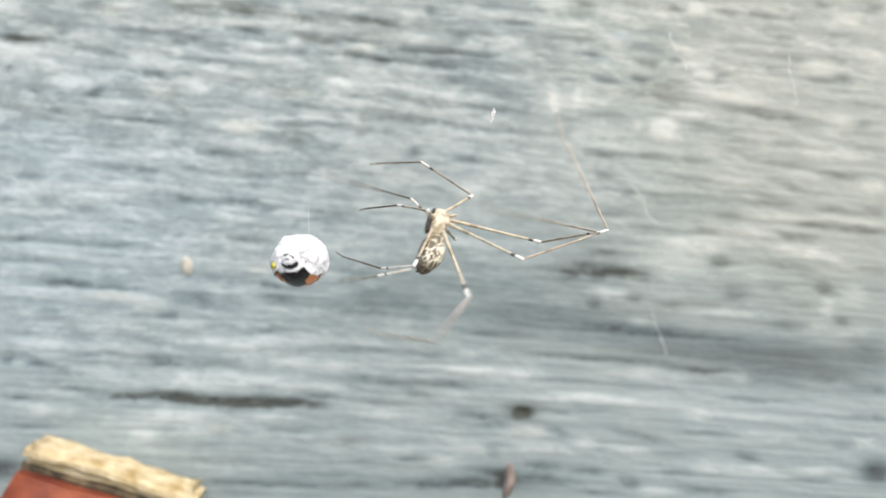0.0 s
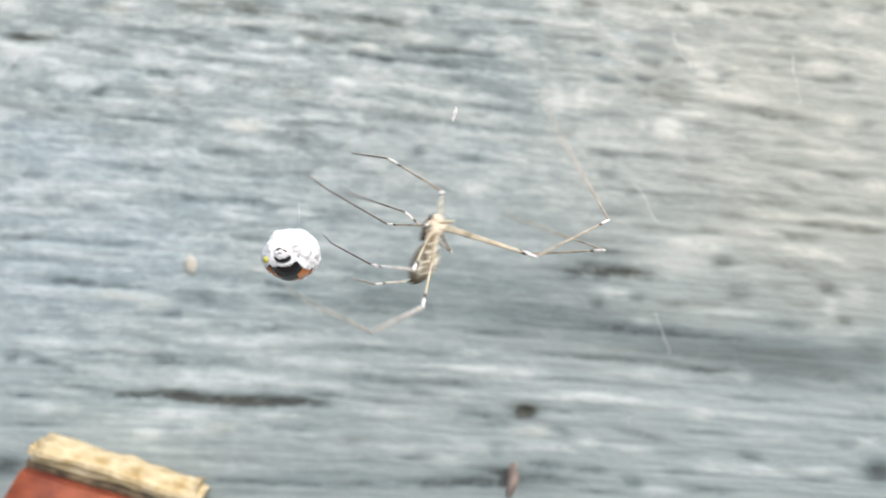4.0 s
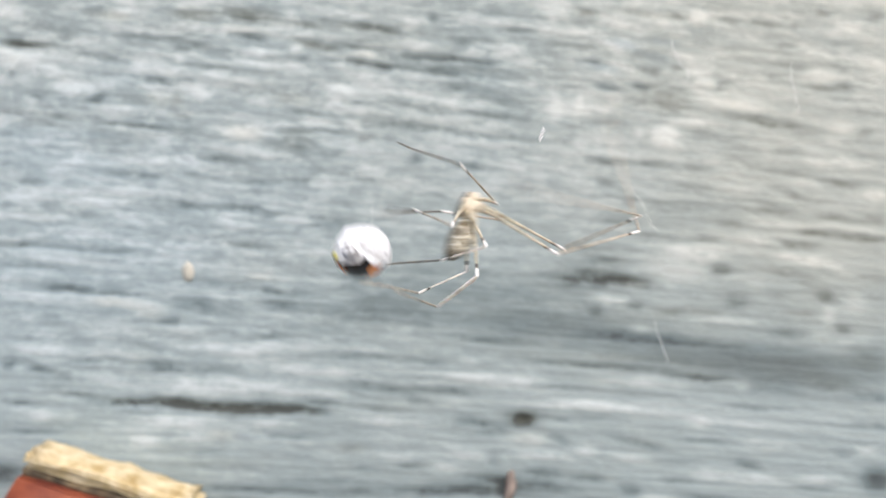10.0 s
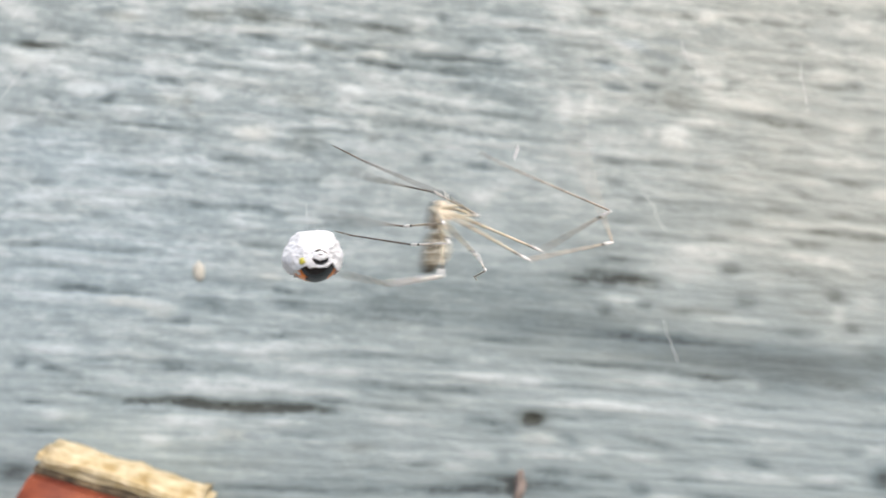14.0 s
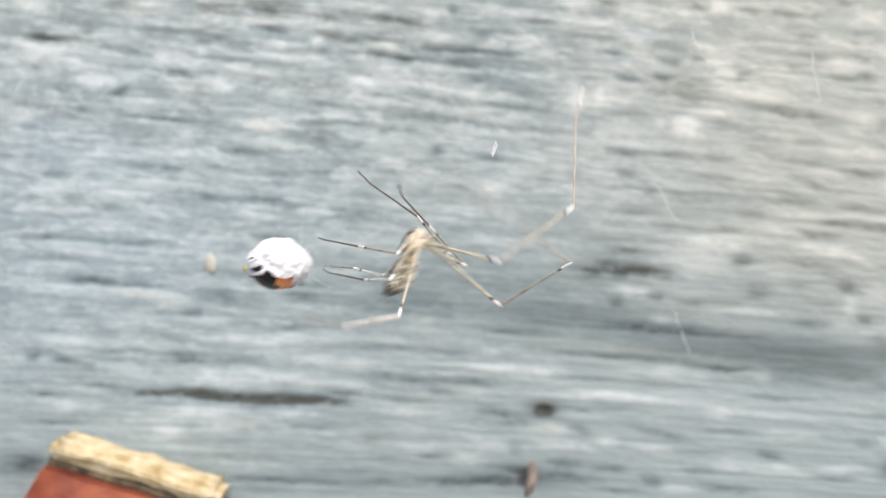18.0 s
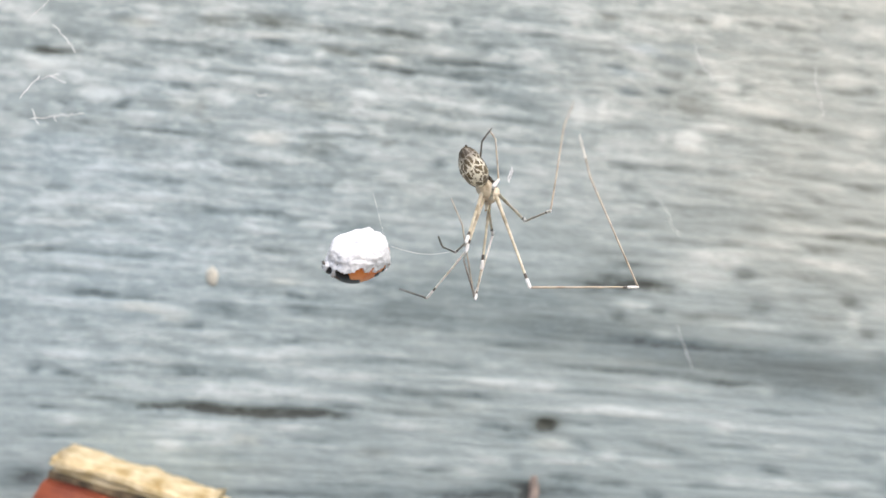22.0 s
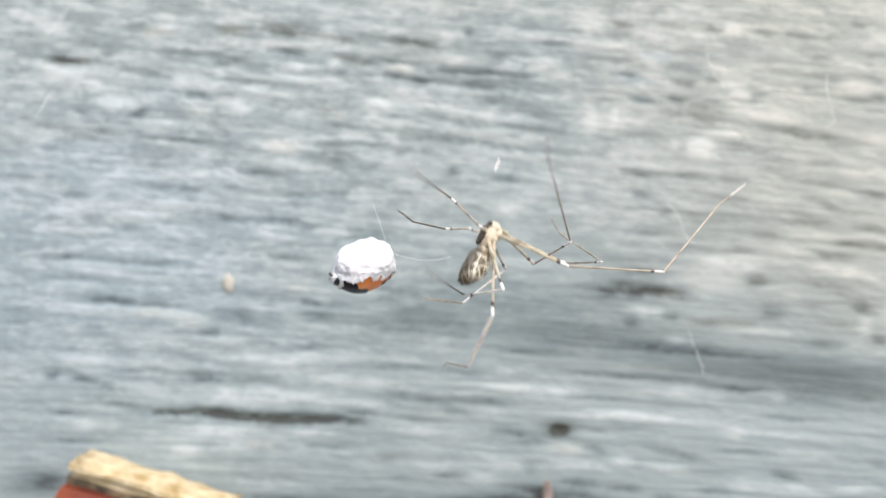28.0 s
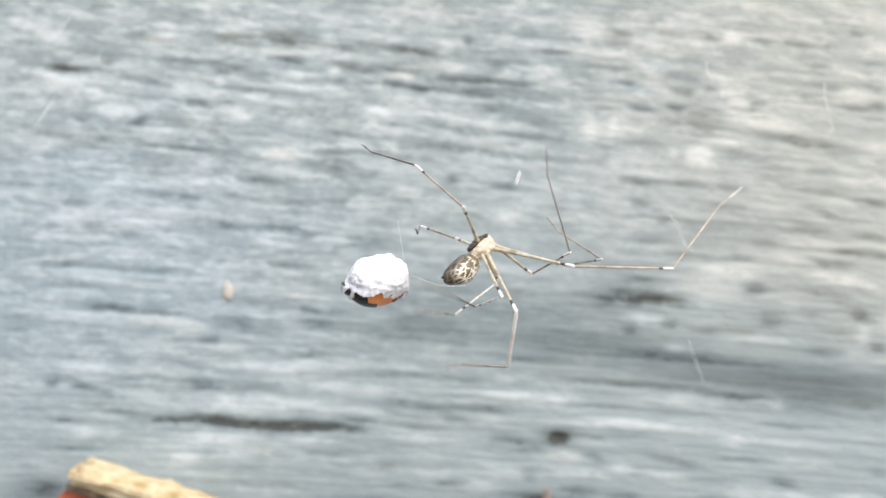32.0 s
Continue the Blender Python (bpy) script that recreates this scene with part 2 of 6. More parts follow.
ABDOMEN = abdomen_material()
CARAPACE = speckled("cream_carapace", (0.28, 0.21, 0.12), (0.64, 0.56, 0.42), 0.0010, 0.4, 0.0001, (0.3, 0.5))
EYES = speckled("dark_brown_mark", (0.03, 0.022, 0.016), (0.09, 0.07, 0.05), 0.0004, 0.25)
SILK = speckled("white_silk", (0.64, 0.65, 0.66), (0.84, 0.84, 0.84), 0.0006, 0.5, 0.0002)
THREAD = speckled("silk_thread", (0.70, 0.70, 0.68), (0.85, 0.85, 0.83), 0.002, 0.3)
ORANGE = speckled("orange_wing_case", (0.78, 0.21, 0.045), (0.90, 0.37, 0.12), 0.002, 0.25)
BLACK = speckled("glossy_black_shell", (0.006, 0.006, 0.008), (0.02, 0.02, 0.024), 0.002, 0.15)
YELLOW = speckled("yellow_green_smear", (0.38, 0.36, 0.04), (0.60, 0.55, 0.10), 0.0006, 0.5)


# ---- mesh tools ----
def part(name, bm, mat, parent=None, label=""):
    """Links a bmesh as one mesh object, under a thing or a part where one is given."""
    data = bpy.data.meshes.new(name)
    bm.to_mesh(data)
    bm.free()
    for p in data.polygons:
        p.use_smooth = True
    data.materials.append(mat)
    ob = new(name, data)
    ob.parent = parent
    return tagged(ob, label) if label else ob


def spun(profile, sides=12, bend=None):
    """A closed body of rings (height, radius) round z; bend(z) shifts a ring sideways."""
    bm = bmesh.new()
    rings = []
    for h, r in profile:
        dx, dy = bend(h) if bend else (0, 0)
        rings.append([bm.verts.new((dx + r * math.cos(a * math.tau / sides), dy + r * math.sin(a * math.tau / sides), h)) for a in range(sides)])
    for a, b in zip(rings, rings[1:]):
        for i in range(sides):
            bm.faces.new((a[i], a[(i + 1) % sides], b[(i + 1) % sides], b[i]))
    bm.faces.new(rings[0][::-1])
    bm.faces.new(rings[-1])
    return bm


def lump(sx, sy, sz, rough=0.0, freq=1.0, seed=0, detail=4):
    """A rounded body with an uneven skin."""
    bm = bmesh.new()
    bmesh.ops.create_icosphere(bm, subdivisions=detail, radius=1.0)
    for v in bm.verts:
        n = noise.fractal(v.co * freq + Vector((seed, seed * 0.7, 0)), 0.6, 2.0, 3)
        v.co *= 1 + rough * n
        v.co = Vector((v.co.x * sx, v.co.y * sy, v.co.z * sz))
    return bm


def strand(points, radius, sides=5):
    """A thin round thread through the points."""
    bm = bmesh.new()
    rings = []
    for i, p in enumerate(points):
        p = Vector(p)
        d = (Vector(points[min(i + 1, len(points) - 1)]) - Vector(points[max(i - 1, 0)])).normalized()
        q = d.to_track_quat("Z", "Y")
        rings.append([bm.verts.new(p + q @ Vector((radius * math.cos(a * math.tau / sides), radius * math.sin(a * math.tau / sides), 0))) for a in range(sides)])
    for a, b in zip(rings, rings[1:]):
        for i in range(sides):
            bm.faces.new((a[i], a[(i + 1) % sides], b[(i + 1) % sides], b[i]))
    return bm


def box(x0, x1, y0, y1, z0, z1, bevel=0.0, cuts=0):
    bm = bmesh.new()
    bmesh.ops.create_cube(bm, size=1.0)
    for v in bm.verts:
        v.co = Vector((x0 if v.co.x < 0 else x1, y0 if v.co.y < 0 else y1, z0 if v.co.z < 0 else z1))
    if bevel:
        bmesh.ops.bevel(bm, geom=bm.edges[:], offset=bevel, segments=2, affect="EDGES")
    if cuts:
        bmesh.ops.subdivide_edges(bm, edges=bm.edges[:], cuts=cuts, use_grid_fill=True)
    return bm


# ---- the setting ----
ground = tagged(part("ground", box(-300, 300, -300, 300, -0.5, 0.0), EARTH), "bare trodden earth below the board wall", "ground", kind="structure")
HEIGHT = 1.3
wall_north = tagged(part("wall_north", box(-2.0, 2.0, 0.026, 0.08, 0.0, 2.6), WOOD), "grey weathered timber wall behind the planks", "wall", kind="structure")

# stains, hollows, pale flecks and a painted haze patch of the board: place, half sizes, lean and strength
MARKS = []


def mark(x, z, w, h, lean, strength, hue=0.0):
    """Millimetres and degrees; hue: towards olive brown (+) or blue grey (-)."""
    MARKS.append((x / 1000, z / 1000, w / 1000, h / 1000, radians(lean), strength, hue))


mark(-68.6, 38.5, 3.4, 1.01, -4, 0.4)
mark(-18.2, 5.0, 4.2, 1.01, -3, -0.25)
mark(-10.5, 6.6, 5.1, 1.01, -3, 0.2)
mark(7.5, 10.8, 2.1, 1.01, -0, 0.21)
mark(3.9, 8.5, 1.7, 1.01, -0, 0.35)
mark(-67.8, -32.8, 5.1, 2.11, -2, -0.35)
mark(-5.5, -8.7, 12.7, 2.11, -2, -0.12)
mark(-65.4, 36.6, 3.38, 0.85, -4.3, 0.3)
mark(-60.4, 34.1, 1.69, 0.68, -4.3, -0.25)
mark(-57.0, 32.2, 1.01, 1.18, -4.3, -0.3)
mark(-62.9, 31.4, 3.38, 0.59, -3, -0.75, 0.6)
mark(-63.3, 29.2, 3.80, 0.76, -4.0, 0.45)
mark(-61.2, 32.4, 2.11, 0.59, -4.2, 0.25)
mark(-48.5, 36.4, 1.18, 0.51, -4.8, 0.5)
mark(-50.2, 35.8, 2.54, 0.68, -4.7, -0.3, 1)
mark(-37.5, 36.0, 2.96, 0.85, -5.1, -0.4, 1)
mark(-29.1, 36.0, 3.80, 1.01, -5.3, -0.5, 1)
mark(-21.9, 34.6, 2.54, 0.51, -5.5, -0.5, 0.7)
mark(-29.9, 33.9, 3.38, 0.59, -5.2, 0.4, 0.5)
mark(-23.2, 36.0, 1.27, 1.01, -5.5, 0.35)
mark(-38.4, 34.3, 5.07, 0.42, -5.0, 0.15)
mark(-55.3, 33.5, 2.11, 0.34, -4.4, -0.2)
mark(-44.3, 32.4, 5.07, 0.42, -6, -0.35)
mark(-37.1, 30.9, 3.80, 0.76, -6, -0.35)
mark(-28.7, 32.6, 2.96, 0.42, -4, -0.5)
mark(-32.5, 31.2, 2.54, 0.51, -5.0, 0.2)
mark(-27.0, 30.3, 2.11, 0.59, -5.1, 0.5)
mark(-22.3, 30.9, 1.27, 1.01, -5.3, 0.5)
mark(-29.9, 29.5, 5.07, 0.42, -3, -0.3)
mark(-21.5, 29.7, 1.01, 0.51, -5.2, -0.35)
mark(-52.7, 31.4, 5.07, 0.85, -4.4, 0.15)
mark(-53.6, 29.7, 2.54, 0.51, -4.3, -0.25)
mark(-49.4, 29.2, 2.96, 0.51, -5, -0.35)
mark(-42.2, 27.8, 3.80, 0.68, -4.5, 0.55)
mark(-43.0, 30.1, 2.54, 0.59, -4.6, 0.3)
mark(-36.7, 28.1, 4.23, 0.42, -4.7, -0.25)
mark(-32.5, 26.3, 7.61, 0.68, -5, 0.45)
mark(-27.4, 28.4, 2.54, 0.51, -5.0, 0.25)
mark(-50.2, 27.0, 3.80, 0.51, -4.2, -0.3)
mark(-43.4, 26.1, 3.38, 0.59, -8, -0.35)
mark(-58.7, 27.1, 2.54, 0.76, -4.0, 0.35)
mark(-65.0, 27.0, 1.01, 0.51, -3.8, -0.25)
mark(-60.4, 23.9, 2.37, 0.59, -3.8, -0.4)
mark(-55.7, 24.4, 2.54, 0.68, -4.0, 0.4)
mark(-51.1, 25.4, 1.86, 0.51, -4.1, 0.25)
mark(-52.3, 23.3, 1.86, 0.85, 15, -0.45)
mark(-57.0, 22.5, 4.23, 0.42, -3.8, -0.2)
mark(-64.6, 21.0, 2.96, 0.34, -3.5, -0.4)
mark(-46.8, 23.3, 2.54, 0.68, -4.2, -0.3)
mark(-48.1, 21.6, 2.96, 0.68, -4.0, 0.45)
mark(-61.2, 21.2, 1.69, 0.51, -3.6, 0.2)
mark(-57.0, 20.4, 2.11, 0.34, -3.7, -0.45)
mark(-47.7, 19.5, 6.34, 0.34, -5, -0.45)
mark(-42.6, 23.3, 2.54, 1.01, -4.3, 0.15, 0.5)
mark(-36.7, 24.2, 1.69, 0.68, -25, 0.45)
mark(-40.1, 23.3, 0.85, 1.18, -0, -0.2, 0.5)
mark(-31.6, 24.6, 3.80, 0.42, -6, -0.35)
mark(-39.2, 20.8, 1.86, 0.42, -4.2, -0.3, 0.6)
mark(-23.2, 23.3, 2.54, 1.01, -4.8, -0.15, 0.5)
mark(-28.2, 22.9, 2.11, 0.51, -4.7, 0.2)
mark(-29.9, 18.3, 2.54, 1.01, -4.4, 0.3, 0.8)
mark(-35.0, 18.7, 3.38, 0.68, -8, 0.15)
mark(-28.2, 15.1, 2.37, 0.51, -12, 0.5)
mark(-33.7, 16.1, 3.38, 0.42, -8, 0.25)
mark(-22.3, 17.4, 2.54, 2.11, -4.6, -0.25, 0.4)
mark(-33.7, 14.3, 3.38, 0.68, -5, -0.3)
mark(-58.2, 15.9, 5.07, 0.25, -3, -0.2)
mark(-61.2, 17.4, 5.07, 0.34, -3, -0.15, -1)
mark(-58.7, 14.0, 6.76, 0.68, -4, 0.15, -1)
mark(-57.8, 18.3, 6.76, 0.42, -3, 0.12, -1)
mark(-46.8, 17.0, 3.38, 0.42, -3.8, -0.15)
mark(-44.3, 14.0, 5.07, 0.68, -3.8, 0.12)
mark(-46.8, 11.9, 3.38, 0.34, -3.6, -0.2)
mark(-11.3, 34.1, 5.07, 0.51, -6, -0.55, 0.4)
mark(-16.4, 36.4, 4.23, 0.85, -5.7, 0.3)
mark(-18.1, 32.9, 4.23, 0.42, -4, 0.5)
mark(-5.4, 35.2, 2.96, 0.85, -6.0, 0.4)
mark(-2.0, 35.6, 0.85, 0.68, -6.1, -0.35)
mark(2.6, 36.0, 3.38, 0.85, -6.2, 0.2)
mark(10.2, 33.7, 3.38, 0.42, -3, -0.45)
mark(9.8, 34.9, 4.23, 0.51, -5, 0.35)
mark(18.3, 33.5, 4.23, 0.68, -5, 0.4)
mark(17.0, 36.0, 2.54, 0.68, -6.6, 0.3)
mark(21.2, 36.4, 1.69, 0.51, -6.8, -0.4, 1)
mark(5.6, 36.4, 3.38, 0.42, -6.3, -0.15)
mark(-19.4, 31.4, 2.96, 0.51, -12, -0.6, 1)
mark(-11.3, 30.9, 4.23, 0.42, -8, -0.4)
mark(-12.2, 30.1, 2.11, 0.76, -5.5, 0.35, 0.8)
mark(-4.1, 31.4, 3.38, 0.59, -8, 0.45)
mark(2.6, 32.0, 1.52, 0.68, -6.0, -0.35)
mark(6.4, 32.0, 1.69, 0.51, -6.1, -0.3)
mark(4.7, 30.5, 1.18, 1.18, -6.0, 0.35)
mark(9.8, 30.9, 1.69, 0.85, -6.2, 0.35)
mark(-13.9, 29.0, 4.23, 0.42, -5, -0.4)
mark(-9.2, 28.1, 2.11, 0.51, -5.5, -0.45)
mark(-2.0, 29.7, 5.07, 0.51, -5, -0.5)
mark(3.9, 29.1, 6.76, 0.34, -4, -0.5)
mark(0.5, 27.6, 5.92, 1.01, -5.7, -0.35)
mark(7.3, 27.1, 5.07, 1.01, -5.9, -0.25)
mark(-0.3, 25.4, 5.07, 0.68, -5, -0.3)
mark(9.0, 28.4, 1.69, 0.68, -6.0, 0.3)
mark(-10.5, 26.3, 2.96, 0.85, -5.4, 0.25)
mark(-16.0, 24.4, 2.11, 1.01, -5.1, 0.85)
mark(-19.8, 26.7, 3.38, 0.68, -5.1, 0.15)
mark(-18.9, 24.6, 1.86, 0.85, -5.0, -0.15)
mark(8.1, 23.3, 5.92, 1.18, -5.7, -0.2)
mark(14.9, 28.8, 2.54, 0.42, -6.2, -0.3)
mark(14.9, 30.1, 2.96, 0.68, -6.3, -0.25)
mark(18.3, 31.5, 3.38, 0.34, -6.4, -0.3)
mark(-0.3, 22.9, 6.76, 0.68, -5.5, 0.15)
mark(-5.4, 22.2, 4.23, 0.42, -10, -0.35)
mark(-11.3, 22.5, 3.38, 0.34, -8, -0.25)
mark(-18.9, 21.4, 4.23, 0.34, -4.9, -0.25)
mark(-13.9, 22.1, 3.38, 0.68, -8, 0.25)
mark(-14.0, 19.4, 1.18, 0.68, -4.9, 0.45)
mark(-7.1, 19.5, 5.92, 0.51, -7, -0.35)
mark(1.4, 18.5, 6.76, 0.51, -6, -0.4)
mark(8.1, 17.7, 3.38, 0.51, -5.4, -0.25)
mark(-12.2, 17.4, 1.27, 0.68, -4.8, -0.3, 0.5)
mark(-18.9, 18.5, 4.23, 0.42, -4.7, -0.2)
mark(-8.8, 21.0, 5.07, 0.34, -8, 0.2)
mark(-2.0, 20.4, 5.07, 0.51, -5.3, 0.2)
mark(16.6, 22.1, 0.85, 1.69, -0, 0.5)
mark(20.1, 22.9, 0.68, 1.52, -0, 0.4)
mark(18.3, 24.6, 4.23, 0.68, -6.1, -0.25)
mark(8.1, 20.8, 5.07, 0.34, -5.6, -0.25)
mark(1.4, 17.0, 8.45, 0.51, -4, 0.15)
mark(-4.1, 14.5, 1.69, 0.68, -4.9, -0.3)
mark(4.3, 13.4, 3.38, 0.51, -8, -0.35)
mark(-15.6, 14.9, 3.38, 0.42, -4.6, -0.15)
mark(-21.9, 14.6, 1.27, 0.85, -4.4, -0.25)
mark(11.5, 15.3, 2.54, 0.68, -5.4, -0.2)
mark(-8.8, 15.7, 4.23, 0.68, -4.9, 0.15)
mark(18.3, 17.0, 1.27, 0.85, -5.7, -0.2)
mark(29.2, 36.3, 3.38, 0.51, -7.0, -0.35, 0.6)
mark(34.7, 35.8, 1.69, 0.59, -7.1, -0.35, 0.8)
mark(37.7, 35.8, 1.18, 1.18, -7.2, 0.5)
mark(26.3, 34.6, 2.96, 0.51, -6.8, 0.35)
mark(42.8, 35.2, 2.11, 0.68, -7.3, -0.35)
mark(47.8, 34.7, 2.54, 0.51, -7.5, -0.3)
mark(47.8, 36.4, 3.38, 0.51, -7.5, 0.2)
mark(53.8, 34.3, 2.54, 0.68, -7.6, -0.3, 0.5)
mark(56.7, 36.4, 1.27, 0.51, -7.8, -0.35)
mark(64.3, 35.8, 1.69, 0.85, -8.0, -0.4, 0.6)
mark(60.5, 33.9, 2.54, 1.27, -7.8, 0.35)
mark(60.5, 31.4, 4.23, 0.51, -7.6, -0.2)
mark(51.2, 31.5, 1.27, 0.42, -7.4, -0.35)
mark(26.7, 31.8, 2.96, 0.68, -8, 0.3, -1)
mark(22.5, 31.4, 1.69, 0.51, -6.6, -0.2)
mark(32.2, 32.2, 2.11, 0.42, -6.9, -0.25, -0.8)
mark(30.9, 30.1, 3.38, 0.68, -15, -0.35, -0.5)
mark(23.3, 28.4, 2.96, 0.68, -12, -0.35, -0.8)
mark(24.2, 27.3, 1.86, 0.68, -6.4, 0.3)
mark(30.9, 27.6, 1.69, 0.68, -6.6, -0.35)
mark(34.7, 27.8, 1.52, 0.68, -6.7, -0.35, 0.4)
mark(35.2, 30.1, 1.69, 0.51, -6.9, 0.35)
mark(38.1, 27.6, 0.85, 2.03, 75, 0.5)
mark(39.0, 25.9, 1.69, 0.42, -6.7, 0.5)
mark(29.2, 26.3, 2.54, 0.34, -6.5, 0.3)
mark(24.2, 25.3, 2.11, 0.51, -10, -0.4, -0.8)
mark(29.2, 25.4, 1.69, 0.59, -6.4, -0.45, -0.8)
mark(34.3, 25.2, 4.23, 0.25, -6.6, -0.4)
mark(33.5, 23.3, 3.38, 1.52, -6.5, -0.3, 0.4)
mark(26.7, 23.3, 5.07, 0.68, -6.3, -0.25)
mark(41.5, 25.4, 1.27, 1.18, -6.8, -0.3)
mark(42.8, 27.1, 2.11, 1.01, -6.9, 0.2)
mark(51.2, 28.4, 5.07, 0.51, -7.2, -0.3)
mark(48.7, 27.1, 1.27, 1.01, -7.1, -0.2)
mark(55.5, 27.1, 2.11, 1.01, -7.3, 0.35)
mark(55.5, 30.1, 2.11, 0.68, -7.4, 0.3)
mark(58.8, 28.0, 1.52, 0.68, -7.4, -0.25)
mark(59.7, 25.4, 1.52, 0.68, -7.3, -0.4)
mark(56.3, 25.2, 2.11, 0.51, -7.2, -0.3)
mark(63.9, 28.8, 2.54, 1.01, -7.6, 0.2)
mark(45.3, 22.5, 3.38, 0.85, -6.8, 0.45)
mark(40.2, 23.3, 2.11, 0.85, -6.7, 0.35)
mark(36.9, 19.9, 2.96, 0.68, -5, 0.45)
mark(50.4, 22.7, 2.96, 0.51, -6.9, -0.2)
mark(60.5, 23.3, 5.07, 0.34, -7.2, -0.2)
mark(63.9, 21.2, 2.54, 0.68, -7.2, -0.3)
mark(46.2, 20.4, 3.80, 0.68, -8, -0.45)
mark(51.2, 19.5, 2.96, 0.68, -10, -0.45)
mark(55.5, 18.3, 2.11, 0.68, -6.8, -0.25)
mark(33.1, 17.8, 1.86, 1.35, -6.2, 0.85)
mark(37.3, 18.3, 2.11, 0.85, -6.3, -0.3)
mark(41.9, 17.4, 3.38, 0.85, -10, -0.25)
mark(46.2, 16.6, 5.07, 0.34, -12, 0.2)
mark(59.7, 19.1, 2.54, 0.68, -7.0, 0.3)
mark(62.6, 18.3, 1.18, 1.01, -7.0, -0.3)
mark(24.2, 17.8, 2.11, 1.01, -5.9, 0.2)
mark(28.8, 18.3, 1.01, 0.68, -6.1, 0.25)
mark(23.3, 19.9, 3.38, 0.51, -6.0, -0.2)
mark(50.8, 15.5, 2.11, 0.68, -6.6, -0.3)
mark(44.5, 15.3, 2.54, 1.27, -6.4, -0.2)
mark(29.2, 13.8, 5.07, 0.42, -4, -0.4)
mark(23.3, 14.0, 2.54, 0.51, -5.7, -0.3)
mark(37.7, 13.2, 2.11, 0.51, -6.1, -0.3)
mark(28.4, 14.9, 5.07, 0.42, -5.9, 0.25)
mark(58.8, 14.0, 5.07, 1.01, -5, 0.3)
mark(36.9, 14.5, 4.23, 0.51, -6, 0.25)
mark(49.5, 12.8, 5.07, 0.51, -6, -0.25)
mark(63.9, 14.9, 2.54, 0.42, -6.9, -0.15)
mark(-62.0, 10.7, 2.11, 0.42, -3.1, -0.3)
mark(-59.5, 7.3, 1.69, 0.85, -20, -0.3)
mark(-53.6, 5.8, 1.86, 0.51, -3.1, -0.35)
mark(-62.0, 8.5, 3.80, 0.51, -3.0, 0.25)
mark(-61.2, 4.7, 5.07, 0.34, -5, -0.15)
mark(-64.6, 1.4, 2.96, 0.51, -2.5, -0.45)
mark(-57.0, 1.1, 5.07, 0.51, -3, -0.45)
mark(-50.2, 0.4, 4.23, 0.34, -4, -0.3)
mark(-57.8, -0.8, 3.38, 0.59, -3, 0.3)
mark(-59.5, -2.0, 4.23, 0.59, -2.5, -0.3)
mark(-62.9, -3.3, 3.38, 0.59, -2.3, 0.2)
mark(-55.3, -5.2, 4.65, 0.59, -3, -0.5)
mark(-49.4, -6.0, 5.07, 0.34, -3, -0.4)
mark(-49.4, -7.1, 4.23, 0.68, -2.5, 0.3, 0.8)
mark(-60.4, -6.7, 5.07, 0.68, -2.2, 0.25)
mark(-62.5, -9.2, 2.11, 0.85, -2.0, 0.35)
mark(-46.0, 11.9, 5.07, 0.34, -3.6, -0.3)
mark(-31.6, 11.1, 6.76, 0.51, -4, -0.3)
mark(-24.0, 11.1, 3.38, 0.51, -4.2, -0.35)
mark(-49.4, 9.8, 6.76, 0.68, -3.4, 0.2)
mark(-37.5, 7.3, 2.54, 0.51, -3.6, -0.35)
mark(-29.9, 6.8, 3.38, 0.59, -3.8, -0.35)
mark(-26.5, 5.8, 2.11, 0.59, -3.8, -0.35)
mark(-29.9, 4.3, 3.38, 0.68, -3.7, 0.35)
mark(-42.6, 5.2, 5.07, 0.85, -3.3, 0.12)
mark(-40.1, 2.2, 4.23, 0.51, -3.3, -0.25)
mark(-29.1, 1.4, 3.38, 0.51, -3.5, -0.3)
mark(-21.5, 5.2, 1.27, 0.51, -3.9, 0.3)
mark(-44.3, -0.8, 5.07, 1.69, -3.0, 0.12, -0.6)
mark(-40.1, -2.0, 1.18, 0.85, -3.0, 0.3)
mark(-35.0, -4.1, 5.07, 0.42, -3.1, -0.35)
mark(-26.5, -5.4, 5.92, 0.51, -3, -0.35)
mark(-27.4, -3.3, 2.11, 0.42, -3.3, 0.2, 0.7)
mark(-32.5, -6.7, 2.96, 0.68, -3.0, 0.25)
mark(-36.7, -7.5, 2.54, 1.18, -2.9, -0.25)
mark(-24.9, -7.5, 2.54, 1.01, -3.2, -0.3)
mark(-43.9, -8.4, 2.54, 1.01, -2.6, 0.25, 0.5)
mark(-40.9, -10.1, 5.07, 0.42, -2.6, -0.25)
mark(-32.5, -9.2, 3.38, 0.34, -2.9, -0.2)
mark(-37.5, -11.3, 3.38, 0.68, -2.6, 0.2)
mark(-34.2, -11.6, 3.38, 0.59, -2.7, -0.25)
mark(-25.7, -12.6, 4.23, 0.51, -2.9, -0.2)
mark(24.2, 10.7, 1.69, 0.85, -5.5, -0.3)
mark(27.6, 8.1, 1.01, 0.68, -5.5, -0.3)
mark(32.6, 10.7, 3.38, 0.68, -5.8, -0.25)
mark(37.7, 10.1, 2.54, 0.59, -5.9, -0.3)
mark(43.6, 10.2, 3.38, 0.85, -6.1, 0.15)
mark(46.2, 10.9, 3.38, 0.42, -6.2, -0.15)
mark(51.2, 9.4, 2.54, 0.59, -15, -0.35)
mark(55.5, 8.1, 2.54, 0.42, -5, -0.2)
mark(58.8, 10.9, 3.38, 0.51, -6.5, -0.3)
mark(54.6, 11.1, 2.11, 0.51, -6.4, 0.2)
